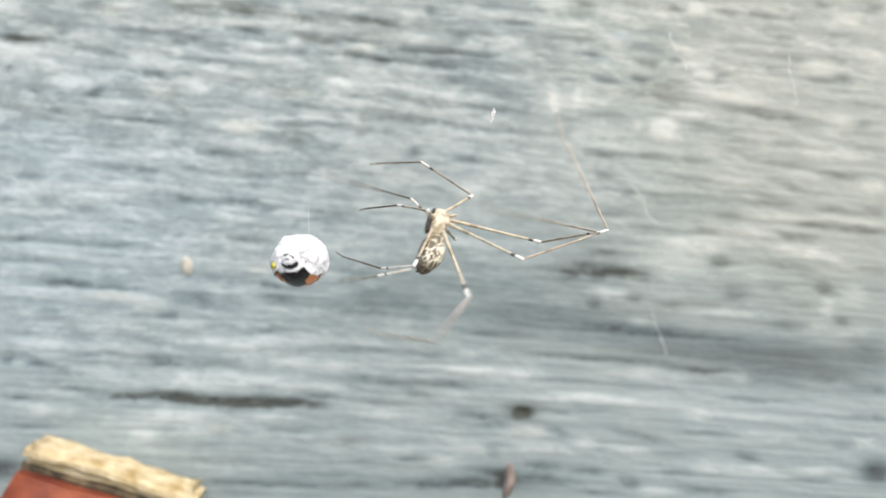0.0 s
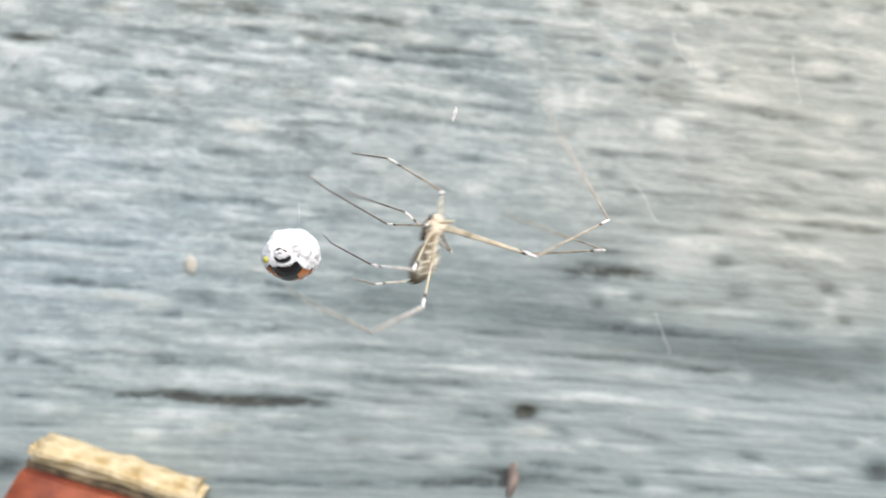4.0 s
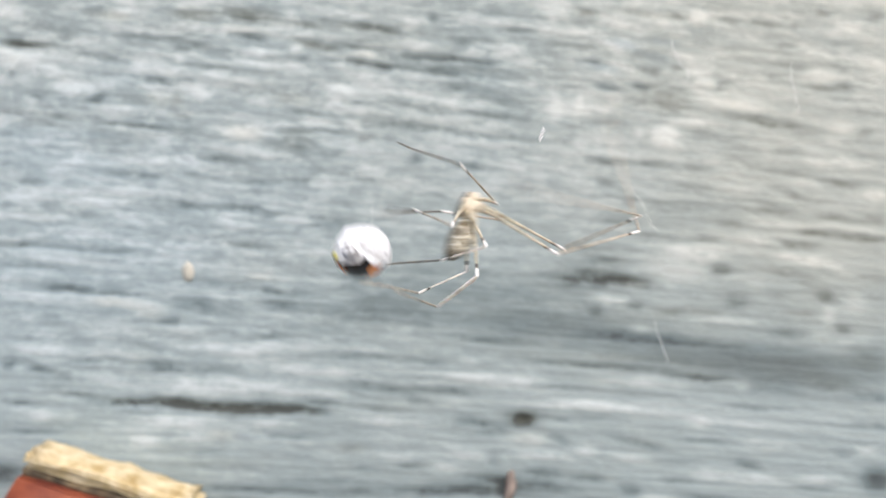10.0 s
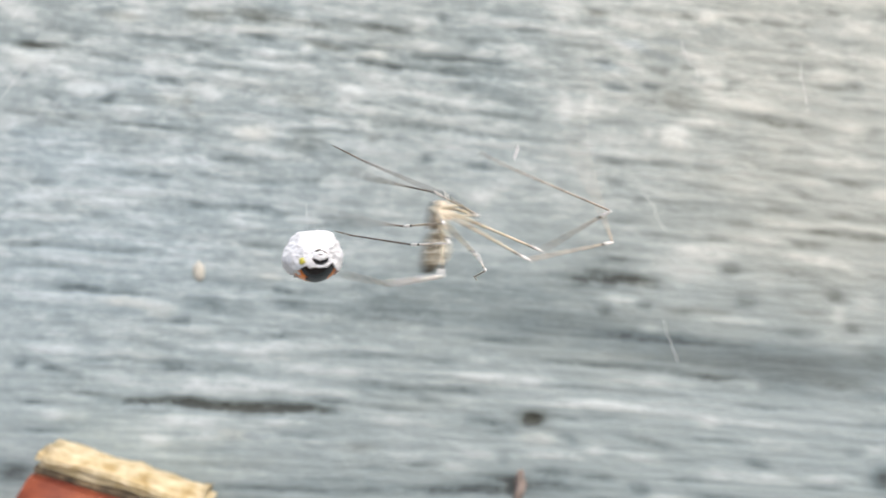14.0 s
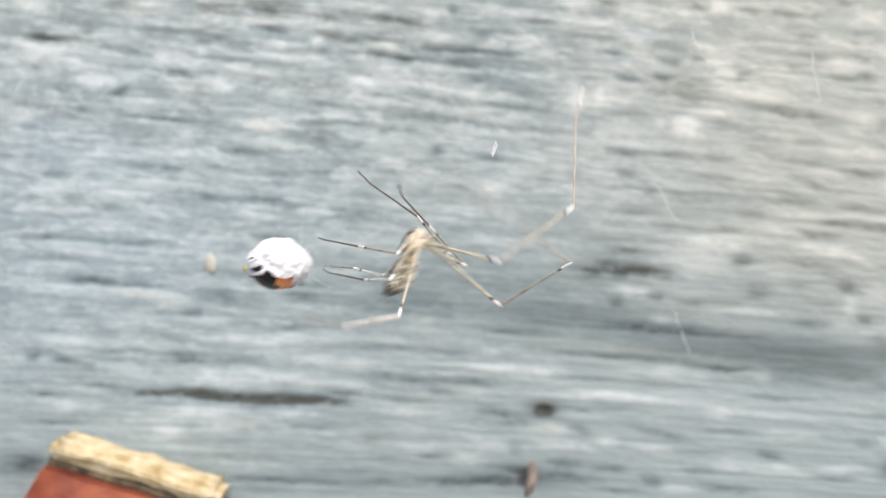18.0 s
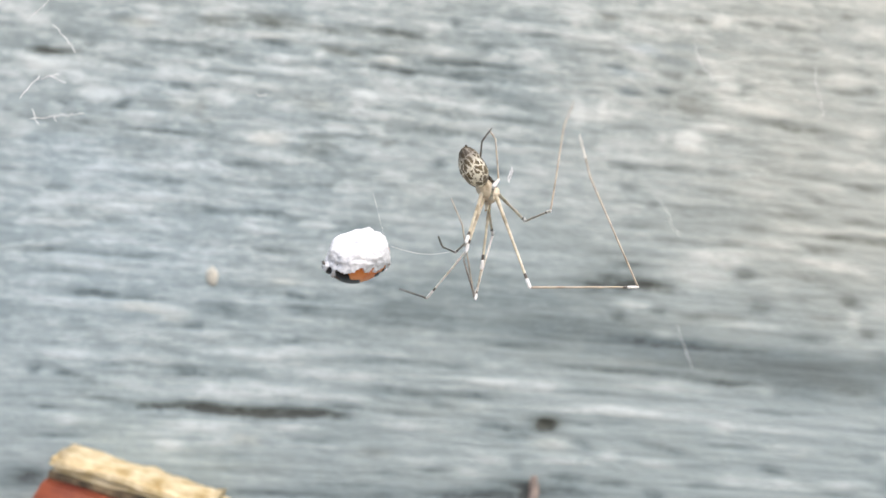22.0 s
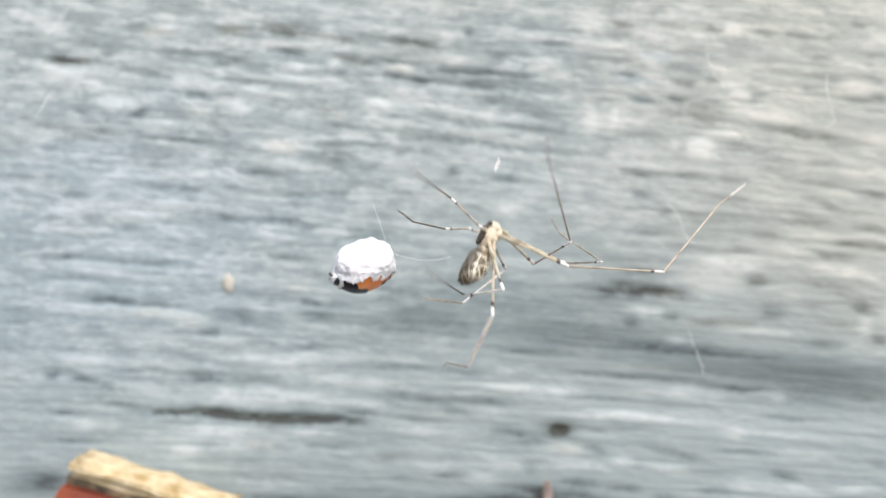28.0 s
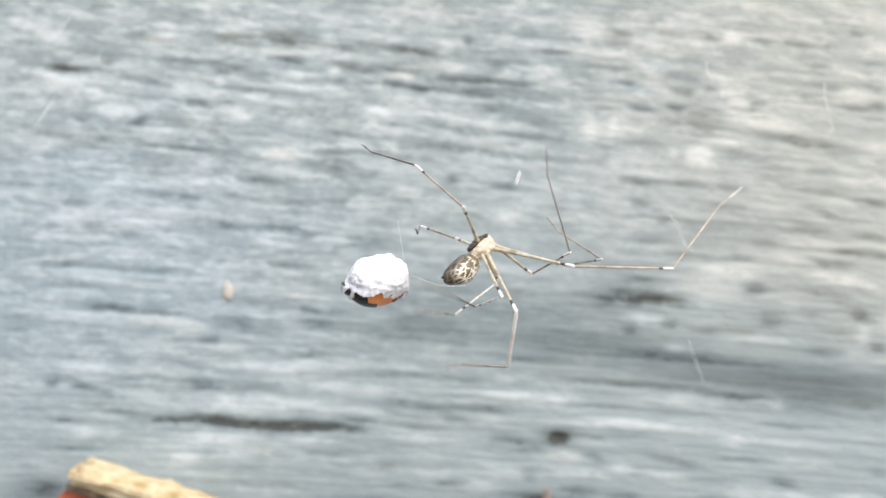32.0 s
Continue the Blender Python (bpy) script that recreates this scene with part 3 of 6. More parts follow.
mark(64.3, 9.4, 1.69, 1.01, -6.6, 0.35)
mark(49.5, 6.8, 2.54, 0.59, -6.1, -0.4)
mark(58.8, 5.8, 2.54, 0.59, -6.3, -0.3)
mark(64.3, 5.6, 2.11, 0.51, -6.4, -0.4)
mark(52.1, 4.7, 5.07, 0.51, -6, 0.3)
mark(60.5, 4.1, 5.07, 0.42, -6.2, 0.3)
mark(35.2, 7.3, 5.07, 1.18, -5.7, -0.2)
mark(25.0, 5.2, 4.23, 0.42, -5.3, -0.3)
mark(42.8, 4.7, 2.11, 0.68, -5.8, -0.25)
mark(32.6, 2.6, 4.23, 0.59, -5.4, -0.3)
mark(39.0, 2.6, 2.11, 0.51, -5.5, -0.35)
mark(45.3, 2.6, 3.38, 0.51, -5, 0.35)
mark(55.5, 3.5, 2.54, 0.51, -6.1, -0.4)
mark(62.2, 2.8, 4.23, 0.59, -6.2, -0.4)
mark(52.9, 1.6, 2.54, 0.68, -5.9, -0.4)
mark(37.7, 0.5, 5.07, 1.18, -5.4, 0.45)
mark(34.3, -2.5, 4.65, 1.69, -5.2, 0.3)
mark(55.5, -0.8, 3.38, 0.85, -8, 0.45)
mark(51.2, 0.1, 1.69, 0.51, -5.8, 0.25)
mark(24.6, -0.8, 3.80, 0.85, -5.0, -0.35)
mark(22.5, -3.3, 3.38, 1.01, -4.8, -0.5)
mark(28.4, -4.1, 2.54, 0.85, -4.9, -0.35, 0.5)
mark(41.5, -2.0, 1.69, 1.01, -5.4, -0.45)
mark(43.6, -6.7, 2.11, 1.18, -5.2, -0.4)
mark(43.6, -3.3, 2.11, 0.51, -5.4, 0.2)
mark(52.1, -2.9, 3.38, 0.85, -15, -0.25)
mark(48.7, -5.8, 3.38, 0.68, -5.4, -0.2)
mark(57.1, -6.3, 1.69, 1.01, -40, -0.4)
mark(57.6, -8.4, 1.01, 1.69, -5.5, 0.35)
mark(59.7, -10.9, 1.52, 0.68, -5.4, -0.45)
mark(61.4, -6.7, 1.69, 1.69, -5.7, 0.25)
mark(60.5, -2.5, 3.38, 0.51, -5.9, 0.15)
mark(63.9, -3.3, 2.54, 0.42, -6.0, -0.25)
mark(25.0, -6.7, 2.54, 0.85, -10, 0.35)
mark(28.4, -7.5, 1.27, 0.68, -4.7, -0.4)
mark(29.2, -10.9, 1.69, 0.85, -4.6, 0.25)
mark(33.5, -8.4, 2.54, 0.85, -4.8, -0.25, 0.6)
mark(22.5, -8.4, 1.27, 0.85, -4.5, -0.25)
mark(38.5, -8.4, 3.38, 0.51, -5.0, -0.2, 0.6)
mark(41.9, -9.6, 5.07, 0.51, -5.0, 0.3)
mark(29.2, -12.2, 8.45, 0.68, -4, -0.35, -0.5)
mark(52.9, -8.4, 2.54, 0.51, -5.4, -0.3, 0.6)
mark(52.1, -11.7, 3.38, 0.68, -5.2, -0.25)
mark(47.0, -5.0, 2.11, 1.27, -5.4, 0.15)
mark(55.5, -11.7, 1.69, 0.85, -5.3, 0.25)
mark(-65.4, -16.4, 1.27, 1.01, -1.6, -0.4)
mark(-58.7, -18.1, 2.54, 0.76, -15, -0.4)
mark(-61.6, -16.8, 2.54, 0.51, -20, -0.25)
mark(-51.1, -15.8, 5.07, 0.51, -4, -0.35)
mark(-41.8, -16.8, 2.96, 1.01, -2.2, -0.4)
mark(-35.0, -17.2, 3.38, 0.51, -2.4, -0.3)
mark(-60.4, -14.3, 4.23, 0.68, -5, 0.3)
mark(-30.8, -14.3, 6.76, 1.01, -2.7, 0.3)
mark(-43.4, -13.9, 3.38, 0.51, -10, -0.25)
mark(-63.7, -12.6, 3.38, 0.42, -1.8, -0.2)
mark(-23.2, -12.2, 3.38, 0.42, -3.0, -0.25)
mark(-35.0, -19.8, 5.92, 1.18, -2.3, 0.5)
mark(-26.5, -19.8, 4.23, 1.01, -2.5, 0.4)
mark(-47.7, -19.4, 5.07, 0.85, -5, 0.25)
mark(-55.3, -21.0, 5.07, 0.68, -15, -0.25)
mark(-62.9, -22.3, 3.38, 0.51, -1.3, -0.35)
mark(-46.4, -22.1, 2.96, 0.42, -1, -0.6, 0.8)
mark(-40.9, -22.1, 2.96, 0.68, -1, -0.8, 0.8)
mark(-35.8, -22.7, 3.38, 0.68, -2, -0.8, 0.8)
mark(-29.9, -23.0, 4.23, 0.76, -1, -0.9, 0.8)
mark(-22.3, -23.2, 4.23, 0.68, -2, -0.65, 0.8)
mark(-61.2, -24.0, 4.23, 0.85, -1.3, 0.35)
mark(-39.2, -24.9, 5.07, 0.85, -1.9, 0.45)
mark(-25.7, -25.1, 3.38, 0.68, -2.3, 0.35)
mark(-44.7, -27.8, 2.54, 1.01, -1.6, 0.4)
mark(-37.5, -27.4, 2.54, 0.85, -1.8, 0.3)
mark(-25.7, -27.8, 4.23, 0.68, -2.1, 0.2)
mark(-61.2, -26.5, 3.80, 0.42, -1.2, -0.35)
mark(-55.3, -25.7, 3.38, 0.51, -1.4, -0.2)
mark(-23.2, -27.0, 3.38, 0.51, -2.2, -0.3)
mark(-33.3, -27.0, 2.11, 0.85, -2.0, 0.15, 1)
mark(-38.4, -29.5, 5.07, 0.42, -1.7, -0.3)
mark(-32.5, -32.0, 6.76, 0.34, -3, -0.3)
mark(-27.4, -35.2, 7.61, 0.42, -2, -0.4)
mark(-28.2, -33.3, 6.76, 0.34, -2, 0.2)
mark(-64.6, -32.9, 3.38, 1.01, -0.8, -0.4)
mark(-30.8, -36.7, 5.07, 0.42, -1.5, -0.2)
mark(-18.9, -17.2, 4.23, 0.59, -3, 0.4)
mark(-12.2, -15.3, 6.76, 0.34, -2, -0.3)
mark(-3.7, -16.1, 4.23, 0.34, -3, -0.25)
mark(6.4, -12.6, 6.76, 0.68, -3.8, -0.3)
mark(3.9, -15.6, 2.54, 0.68, -3.6, 0.25)
mark(4.7, -18.5, 5.07, 0.68, -5, 0.5)
mark(12.3, -18.8, 3.38, 0.59, -5, 0.45)
mark(16.6, -16.0, 6.76, 0.42, -4, -0.3)
mark(-13.4, -19.4, 2.54, 0.85, -2.9, -0.3)
mark(-7.9, -20.2, 3.38, 0.68, -10, -0.3)
mark(0.5, -20.2, 4.23, 0.76, -3.3, -0.35)
mark(18.3, -19.8, 5.07, 0.34, -3, -0.2)
mark(-18.1, -22.1, 2.96, 0.34, -2.6, -0.4)
mark(-8.8, -23.2, 5.07, 0.34, -4, -0.3)
mark(-3.7, -21.9, 3.38, 0.68, -3.1, -0.25)
mark(-18.9, -20.6, 3.38, 0.42, -2.7, 0.35)
mark(1.4, -22.3, 2.54, 0.59, -3.2, 0.3)
mark(18.3, -22.3, 7.61, 0.59, -1, 0.4)
mark(-7.1, -24.9, 5.92, 0.68, -2.8, 0.3)
mark(11.9, -24.6, 1.6, 0.95, 0, -0.6, 0.6)
mark(11.8, -24.6, 1.1, 0.75, 0, -0.9, 0.2)
mark(11.9, -24.7, 0.6, 0.5, 0, -0.7)
mark(11.9, -24.3, 2.96, 1.44, -0, -0.45, 0.8)
mark(17.0, -24.3, 3.38, 0.34, -3.5, -0.3)
mark(5.6, -25.1, 3.38, 0.68, -12, -0.4)
mark(7.3, -26.5, 2.11, 0.51, -3.1, -0.4)
mark(12.3, -27.4, 3.38, 1.18, -3.2, 0.2, 1)
mark(17.0, -27.4, 2.11, 0.59, -20, -0.35)
mark(-8.8, -27.4, 3.38, 0.68, -2.6, 0.2)
mark(-13.9, -29.1, 2.54, 0.68, -2.4, -0.3, 0.6)
mark(-18.9, -28.2, 3.38, 0.51, -2.3, 0.25)
mark(3.0, -29.5, 4.23, 1.18, -2.9, 0.3)
mark(-0.3, -31.6, 3.38, 0.68, -2.7, 0.3)
mark(-7.9, -30.3, 3.38, 0.68, -2.5, 0.25)
mark(15.7, -29.9, 4.23, 0.59, -3.2, 0.35)
mark(-4.6, -31.6, 2.96, 0.51, -2.5, -0.35)
mark(-12.2, -31.9, 2.54, 0.42, -2.3, -0.2)
mark(7.3, -30.3, 1.27, 1.01, -2.9, -0.3)
mark(14.9, -32.5, 3.38, 0.68, -3.0, -0.45)
mark(8.8, -34.6, 0.93, 1.35, -0, -0.75)
mark(3.9, -35.0, 5.92, 0.68, -2.6, -0.5)
mark(6.4, -33.3, 3.38, 0.68, -2.8, -0.35)
mark(14.0, -34.6, 5.07, 0.85, -2.9, -0.3)
mark(-3.7, -35.4, 4.23, 0.51, -2.4, -0.4)
mark(-13.9, -35.4, 5.07, 0.51, -2.1, -0.25)
mark(-15.6, -33.6, 5.07, 0.34, -2.1, -0.2)
mark(26.7, -16.8, 6.76, 0.34, -4, -0.45)
mark(37.7, -18.1, 6.76, 0.34, -4, -0.45)
mark(33.5, -15.1, 11.83, 1.52, -4, -0.22)
mark(25.9, -15.0, 5.07, 0.51, -2, 0.15, 0.7)
mark(50.4, -16.8, 10.14, 2.54, -4, -0.22)
mark(49.5, -19.4, 4.23, 1.18, -4.7, -0.18)
mark(58.0, -19.4, 3.38, 1.01, -5.0, -0.2)
mark(63.9, -15.1, 3.38, 2.54, -5.3, -0.25)
mark(64.3, -21.0, 3.38, 0.68, -5.1, -0.25)
mark(60.5, -12.6, 4.23, 0.51, -5, 0.25)
mark(41.9, -13.4, 10.14, 0.51, -3, -0.2)
mark(52.1, -15.1, 2.54, 1.69, -5.0, -0.05)
mark(29.2, -18.9, 7.61, 0.68, -4, 0.3)
mark(44.5, -19.2, 1.27, 1.18, -4.6, 0.25)
mark(25.0, -22.7, 5.07, 0.59, -4, 0.34)
mark(33.5, -23.6, 5.07, 0.68, -4, 0.2)
mark(38.5, -24.9, 2.11, 1.01, -4.1, 0.25, 0.5)
mark(46.2, -25.3, 6.76, 0.68, -4, 0.2)
mark(29.2, -21.0, 6.76, 0.42, -3, -0.15)
mark(46.2, -22.6, 5.92, 0.42, -3, -0.3)
mark(63.9, -25.3, 3.38, 0.51, -4.8, -0.25)
mark(22.5, -24.2, 2.54, 0.34, -3.7, -0.2)
mark(29.2, -28.2, 4.23, 0.68, -12, -0.35)
mark(39.4, -27.6, 4.23, 0.42, -4.0, -0.25)
mark(47.8, -28.2, 4.23, 0.85, -4.2, 0.2)
mark(27.6, -30.3, 3.38, 0.59, -10, 0.4)
mark(21.2, -29.1, 1.69, 0.85, -3.4, 0.3)
mark(45.3, -31.2, 2.11, 0.68, -15, -0.35)
mark(59.7, -29.5, 1.69, 0.68, -4.5, -0.25)
mark(63.1, -29.1, 1.69, 0.85, -4.6, 0.25)
mark(39.4, -32.5, 3.38, 1.01, -3.8, 0.3)
mark(46.2, -33.3, 3.38, 1.01, -3.9, 0.35)
mark(56.3, -33.3, 3.38, 0.85, -4.2, 0.35)
mark(64.8, -33.3, 2.54, 1.86, -4.4, -0.7)
mark(55.5, -34.6, 3.38, 0.42, -4.1, -0.25)
mark(27.6, -35.0, 1.69, 0.85, -3.3, -0.4)
mark(21.6, -33.3, 2.54, 0.59, -3.2, -0.4)
mark(35.2, -33.6, 2.11, 0.51, -3.6, -0.25)
mark(31.8, -36.3, 2.54, 0.68, -3.3, 0.25)
mark(39.4, -36.4, 3.38, 0.68, -3.5, -0.35)
mark(23.3, -36.7, 3.38, 0.51, -3.1, -0.3)
mark(11.5, -5.0, 14.37, 4.65, -3, -0.2)
mark(19.1, -10.1, 13.52, 2.54, -3, -0.2)
mark(-7.9, -5.8, 9.30, 4.23, -3, -0.24)
mark(9.8, -34.6, 8.45, 2.54, -3, -0.25)
mark(53.8, -17.7, 13.52, 3.38, -3, -0.1)
mark(23.3, -3.5, 7.61, 1.10, -3, -0.5)
mark(-47.3, -22.1, 3.38, 0.51, -1, -0.35)
mark(-20.2, -23.4, 3.38, 0.51, -2, -0.3)
mark(-34.2, -22.6, 12.68, 0.59, -1.5, -0.3)
mark(42.8, -14.9, 27.90, 3.04, -5, -0.2)
mark(39.4, -22.9, 25.36, 1.86, -4, 0.14)
mark(-34.2, -34.6, 35.50, 3.38, -2, -0.12)
# lens haze at the left middle, put into the colour as a pale patch
mark(-57.0, 6.8, 10.99, 5.92, -3, 0.12)
mark(18.3, -11.3, 10.14, 2.11, -4, -0.12)


def plank(middle, half, near):
    """One board of the wall, its face at y = 0; near: a fine mesh with the marks."""
    step = 460 if near else 20
    xs = np.concatenate([np.linspace(-2.0, -0.085, 14)[:-1], np.linspace(-0.085, 0.085, step), np.linspace(0.085, 2.0, 14)[1:]])
    zs = np.concatenate([np.linspace(-half, -0.048, 30)[:-1], np.linspace(-0.048, 0.048, 300), np.linspace(0.048, half, 30)[1:]]) if near else np.linspace(-half, half, 10)
    gx, gz = np.meshgrid(xs, zs)
    stain, shade, warmth, hues = (np.zeros_like(gx) for _ in range(4))
    if near:
        # the marks have ragged outlines
        ragged = [noise.noise_vector(Vector((x * 320, 0.0, z * 800))) + noise.noise_vector(Vector((x * 900, 5.0, z * 2200))) * 0.5 for x, z in zip(gx.ravel(), gz.ravel())]
        wx = np.array([v.x for v in ragged]).reshape(gx.shape) * 0.0007
        wz = np.array([v.z for v in ragged]).reshape(gx.shape) * 0.00030
        for mx, mz, mw, mh, lean, strength, hue in MARKS:
            loose = min(1.0, mw / 0.004)
            dx, dz = gx + wx * loose - mx, gz + wz * loose - mz
            u = (dx * math.cos(lean) + dz * math.sin(lean)) / mw
            v = (dz * math.cos(lean) - dx * math.sin(lean)) / mh
            form = np.exp(-(np.abs(u) ** 2.6 + np.abs(v) ** 2.6))
            tones = shade if mh > 0.0014 else stain  # broad ones stay smooth, without the broken flakes
            tones += strength * (0.86 if strength > 0 else 0.98 - 0.1 * min(1.0, max(0.0, mz / 0.02))) * form
            hues += hue * form
        # paler towards the top, most at the upper right, slightly at the left
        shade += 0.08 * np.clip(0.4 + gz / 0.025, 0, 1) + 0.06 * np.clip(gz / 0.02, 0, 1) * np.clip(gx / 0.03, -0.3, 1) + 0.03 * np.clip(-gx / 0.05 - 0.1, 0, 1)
        warmth = np.clip(np.clip(-0.1 + gx / 0.05, 0, 1) * np.clip(0.9 + gz / 0.024, 0, 1) + 0.2 * np.clip(gz / 0.03, 0, 1) + 0.45 * hues, 0, 1)
    rough = np.clip(0.88 + gz / 0.2 - 0.26 * np.clip(gx / 0.05, -0.4, 1), 0.55, 1.1)
    # the haze at the left again, as a bluish tint in the colour
    cool = np.clip(np.clip((-gx - 0.005) / 0.045, 0, 1) * np.clip(1.2 - np.abs(gz - 0.005) / 0.04, 0, 1) - 0.8 * hues, 0, 1)
    # long plain fibres low on the board and towards its end, chalky patches above
    patchy = np.clip(0.75 + gz / 0.06 - np.clip(gx / 0.12, -0.2, 0.4), 0.25, 1.0)
    relief = 0.0003 * stain.clip(-2, 1.2)
    edge = np.clip((np.abs(gz) - half + 0.003) / 0.003, 0, 1) ** 2 * 0.003
    nx, nz = len(xs), len(zs)
    verts = np.stack([gx, edge - relief, gz], -1).reshape(-1, 3)
    i = np.arange(nx * nz).reshape(nz, nx)
    faces = np.stack([i[:-1, :-1], i[:-1, 1:], i[1:, 1:], i[1:, :-1]], -1).reshape(-1, 4).tolist()
    # sides and back
    rim = np.concatenate([i[0, :], i[1:, -1], i[-1, -2::-1], i[-2:0:-1, 0]])
    back = verts[rim].copy()
    back[:, 1] = 0.022
    k = len(verts)
    n = len(rim)
    faces += [[int(rim[(j + 1) % n]), int(rim[j]), k + j, k + (j + 1) % n] for j in range(n)]
    faces.append([k + j for j in range(n)])
    data = bpy.data.meshes.new("plank")
    data.from_pydata(np.concatenate([verts, back]).tolist(), [], faces)
    for name, values in (("stain", stain), ("shade", shade), ("warmth", warmth), ("coarseness", rough), ("coolness", cool), ("patchiness", patchy)):
        layer = data.attributes.new(name, "FLOAT", "POINT")
        layer.data.foreach_set("value", np.concatenate([values.ravel(), np.zeros(n)]).astype(np.float32))
    for p in data.polygons:
        p.use_smooth = len(p.vertices) == 4
    data.materials.append(WOOD)
    ob = new("plank", data)
    ob.parent = wall_north
    ob.location = (0, 0, middle)
    return ob


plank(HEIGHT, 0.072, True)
for k in range(-8, 9):
    if k:
        plank(HEIGHT + 0.148 * k, 0.072, False)

# ---- things on the board ----
def red_batten():
    """A block with a bare pale edge strip over a dirty seam and a red painted face."""
    ob = tagged(new("batten"), "short red-painted wooden batten with a bare yellow top edge", "batten")
    ob.matrix_world = Matrix.Translation((-0.05984, 0.00000, 1.27274)) @ pose(0, 0, 0, 0, 16.3, 0)

    def worn(bm, amount):
        for v in bm.verts:
            v.co += noise.noise_vector(v.co * 260) * amount + noise.noise_vector(v.co * 700) * amount * 0.5
        return bm

    part("bare_edge", worn(box(0.0, 0.0262, -0.008, 0.0, -0.0030, 0.0, 0.0011, 10), 0.0007), RAW, ob, "bare yellow wood edge")
    part("dirty_seam", worn(box(0.0004, 0.0262, -0.0068, 0.0, -0.0043, -0.0030, 0.0003, 4), 0.0003), SEAM, ob, "dirty grey-brown seam")
    body = box(0.0, 0.0262, -0.0072, 0.0, -0.04, -0.0043, 0.0006, 5)
    for v in body.verts:
        v.co.x -= (-0.0043 - v.co.z) * 0.26
    part("painted_face", worn(body, 0.0004), RED, ob, "flaking red paint")
    return ob


batten = red_batten()

fleck = tagged(part("resin_drop", lump(0.0009, 0.0004, 0.0014, 0.25, 2.0, 4, 3), TAN), "tan dried resin drop on grey board", "resin")
fleck.location = (-0.03835, 0.00000, 1.29755)
shard = lump(0.0008, 0.0008, 0.0027, 0.25, 1.8, 9, 3)
for v in shard.verts:
    v.co.x -= 0.35 * max(0.0, -v.co.z - 0.0004)
splinter = tagged(part("splinter", shard, PINK), "pale brown wood splinter standing off the board", "splinter")
splinter.location = (0.01001, 0.00000, 1.26541)

# ---- the spider: every part is placed from the spider's own middle ----
spider = tagged(new("spider"), "tan long-legged cellar spider hanging in its web", "spider")


def spider_body():
    """The breast points along z away from the abdomen; -x is the back, which is dark."""
    head = part("cephalothorax", lump(0.00100, 0.00095, 0.0016, 0.07, 1.5, 2, 4), CARAPACE, spider, "cream head and breast with a brown stripe")
    o = part("head_knob", lump(0.00085, 0.0008, 0.00075, 0.05, 1.5, 5, 3), CARAPACE, head, "pale rounded head")
    o.location = (0.00005, -0.0001, 0.0012)
    o = part("back_stripe", lump(0.00042, 0.0007, 0.0015, 0.15, 2.0, 3, 3), EYES, head, "dark brown stripe")
    o.location = (-0.00078, -0.00025, -0.0001)
    o = part("eye_cluster", lump(0.0003, 0.0004, 0.00035, 0.1, 2.0, 6, 3), EYES, head, "dark eyes")
    o.location = (-0.0006, -0.0005, 0.0013)
    for s in (-1, 1):
        p = part("palp", spun([(0, 0.0002), (0.0008, 0.00022), (0.0015, 0.00016), (0.0017, 0.00005)], 8), FEMUR, head)
        p.matrix_local = pose(0.0004, -0.0004 * s, 0.0011, 0, 70, 20 * s)
    # the abdomen lies along z from its stalk
    bm = spun([(0.0000, 0.00035), (0.0003, 0.00045), (0.0006, 0.00085), (0.0010, 0.00115), (0.0016, 0.00138), (0.0023, 0.00146), (0.0031, 0.00144), (0.0038, 0.0013), (0.0044, 0.00106), (0.0049, 0.0007), (0.0052, 0.0003), (0.0053, 0.00008)], 32)
    for v in bm.verts:
        v.co.x -= 0.00045 * max(0.0, v.co.z - 0.0032) / 0.002
        v.co += noise.noise_vector(v.co * 1300) * 0.00012
    ab = part("abdomen", bm, ABDOMEN, spider, "mottled cream and dark brown abdomen")
    tips = ab.data.attributes.new("tip", "FLOAT", "POINT")
    tips.data.foreach_set("value", [max(0.0, min(1.0, max((v.co.z - 0.0040) / 0.0006, (-0.0004 - v.co.x) / 0.0005))) for v in ab.data.vertices])
    spin = part("spinneret", spun([(0, 0.0003), (0.0003, 0.00024), (0.0007, 0.0001)], 8), EYES, ab)
    spin.matrix_local = pose(-0.0006, 0, 0.0047, 0, -40, 0)
    return head, ab


cephalothorax, abdomen = spider_body()


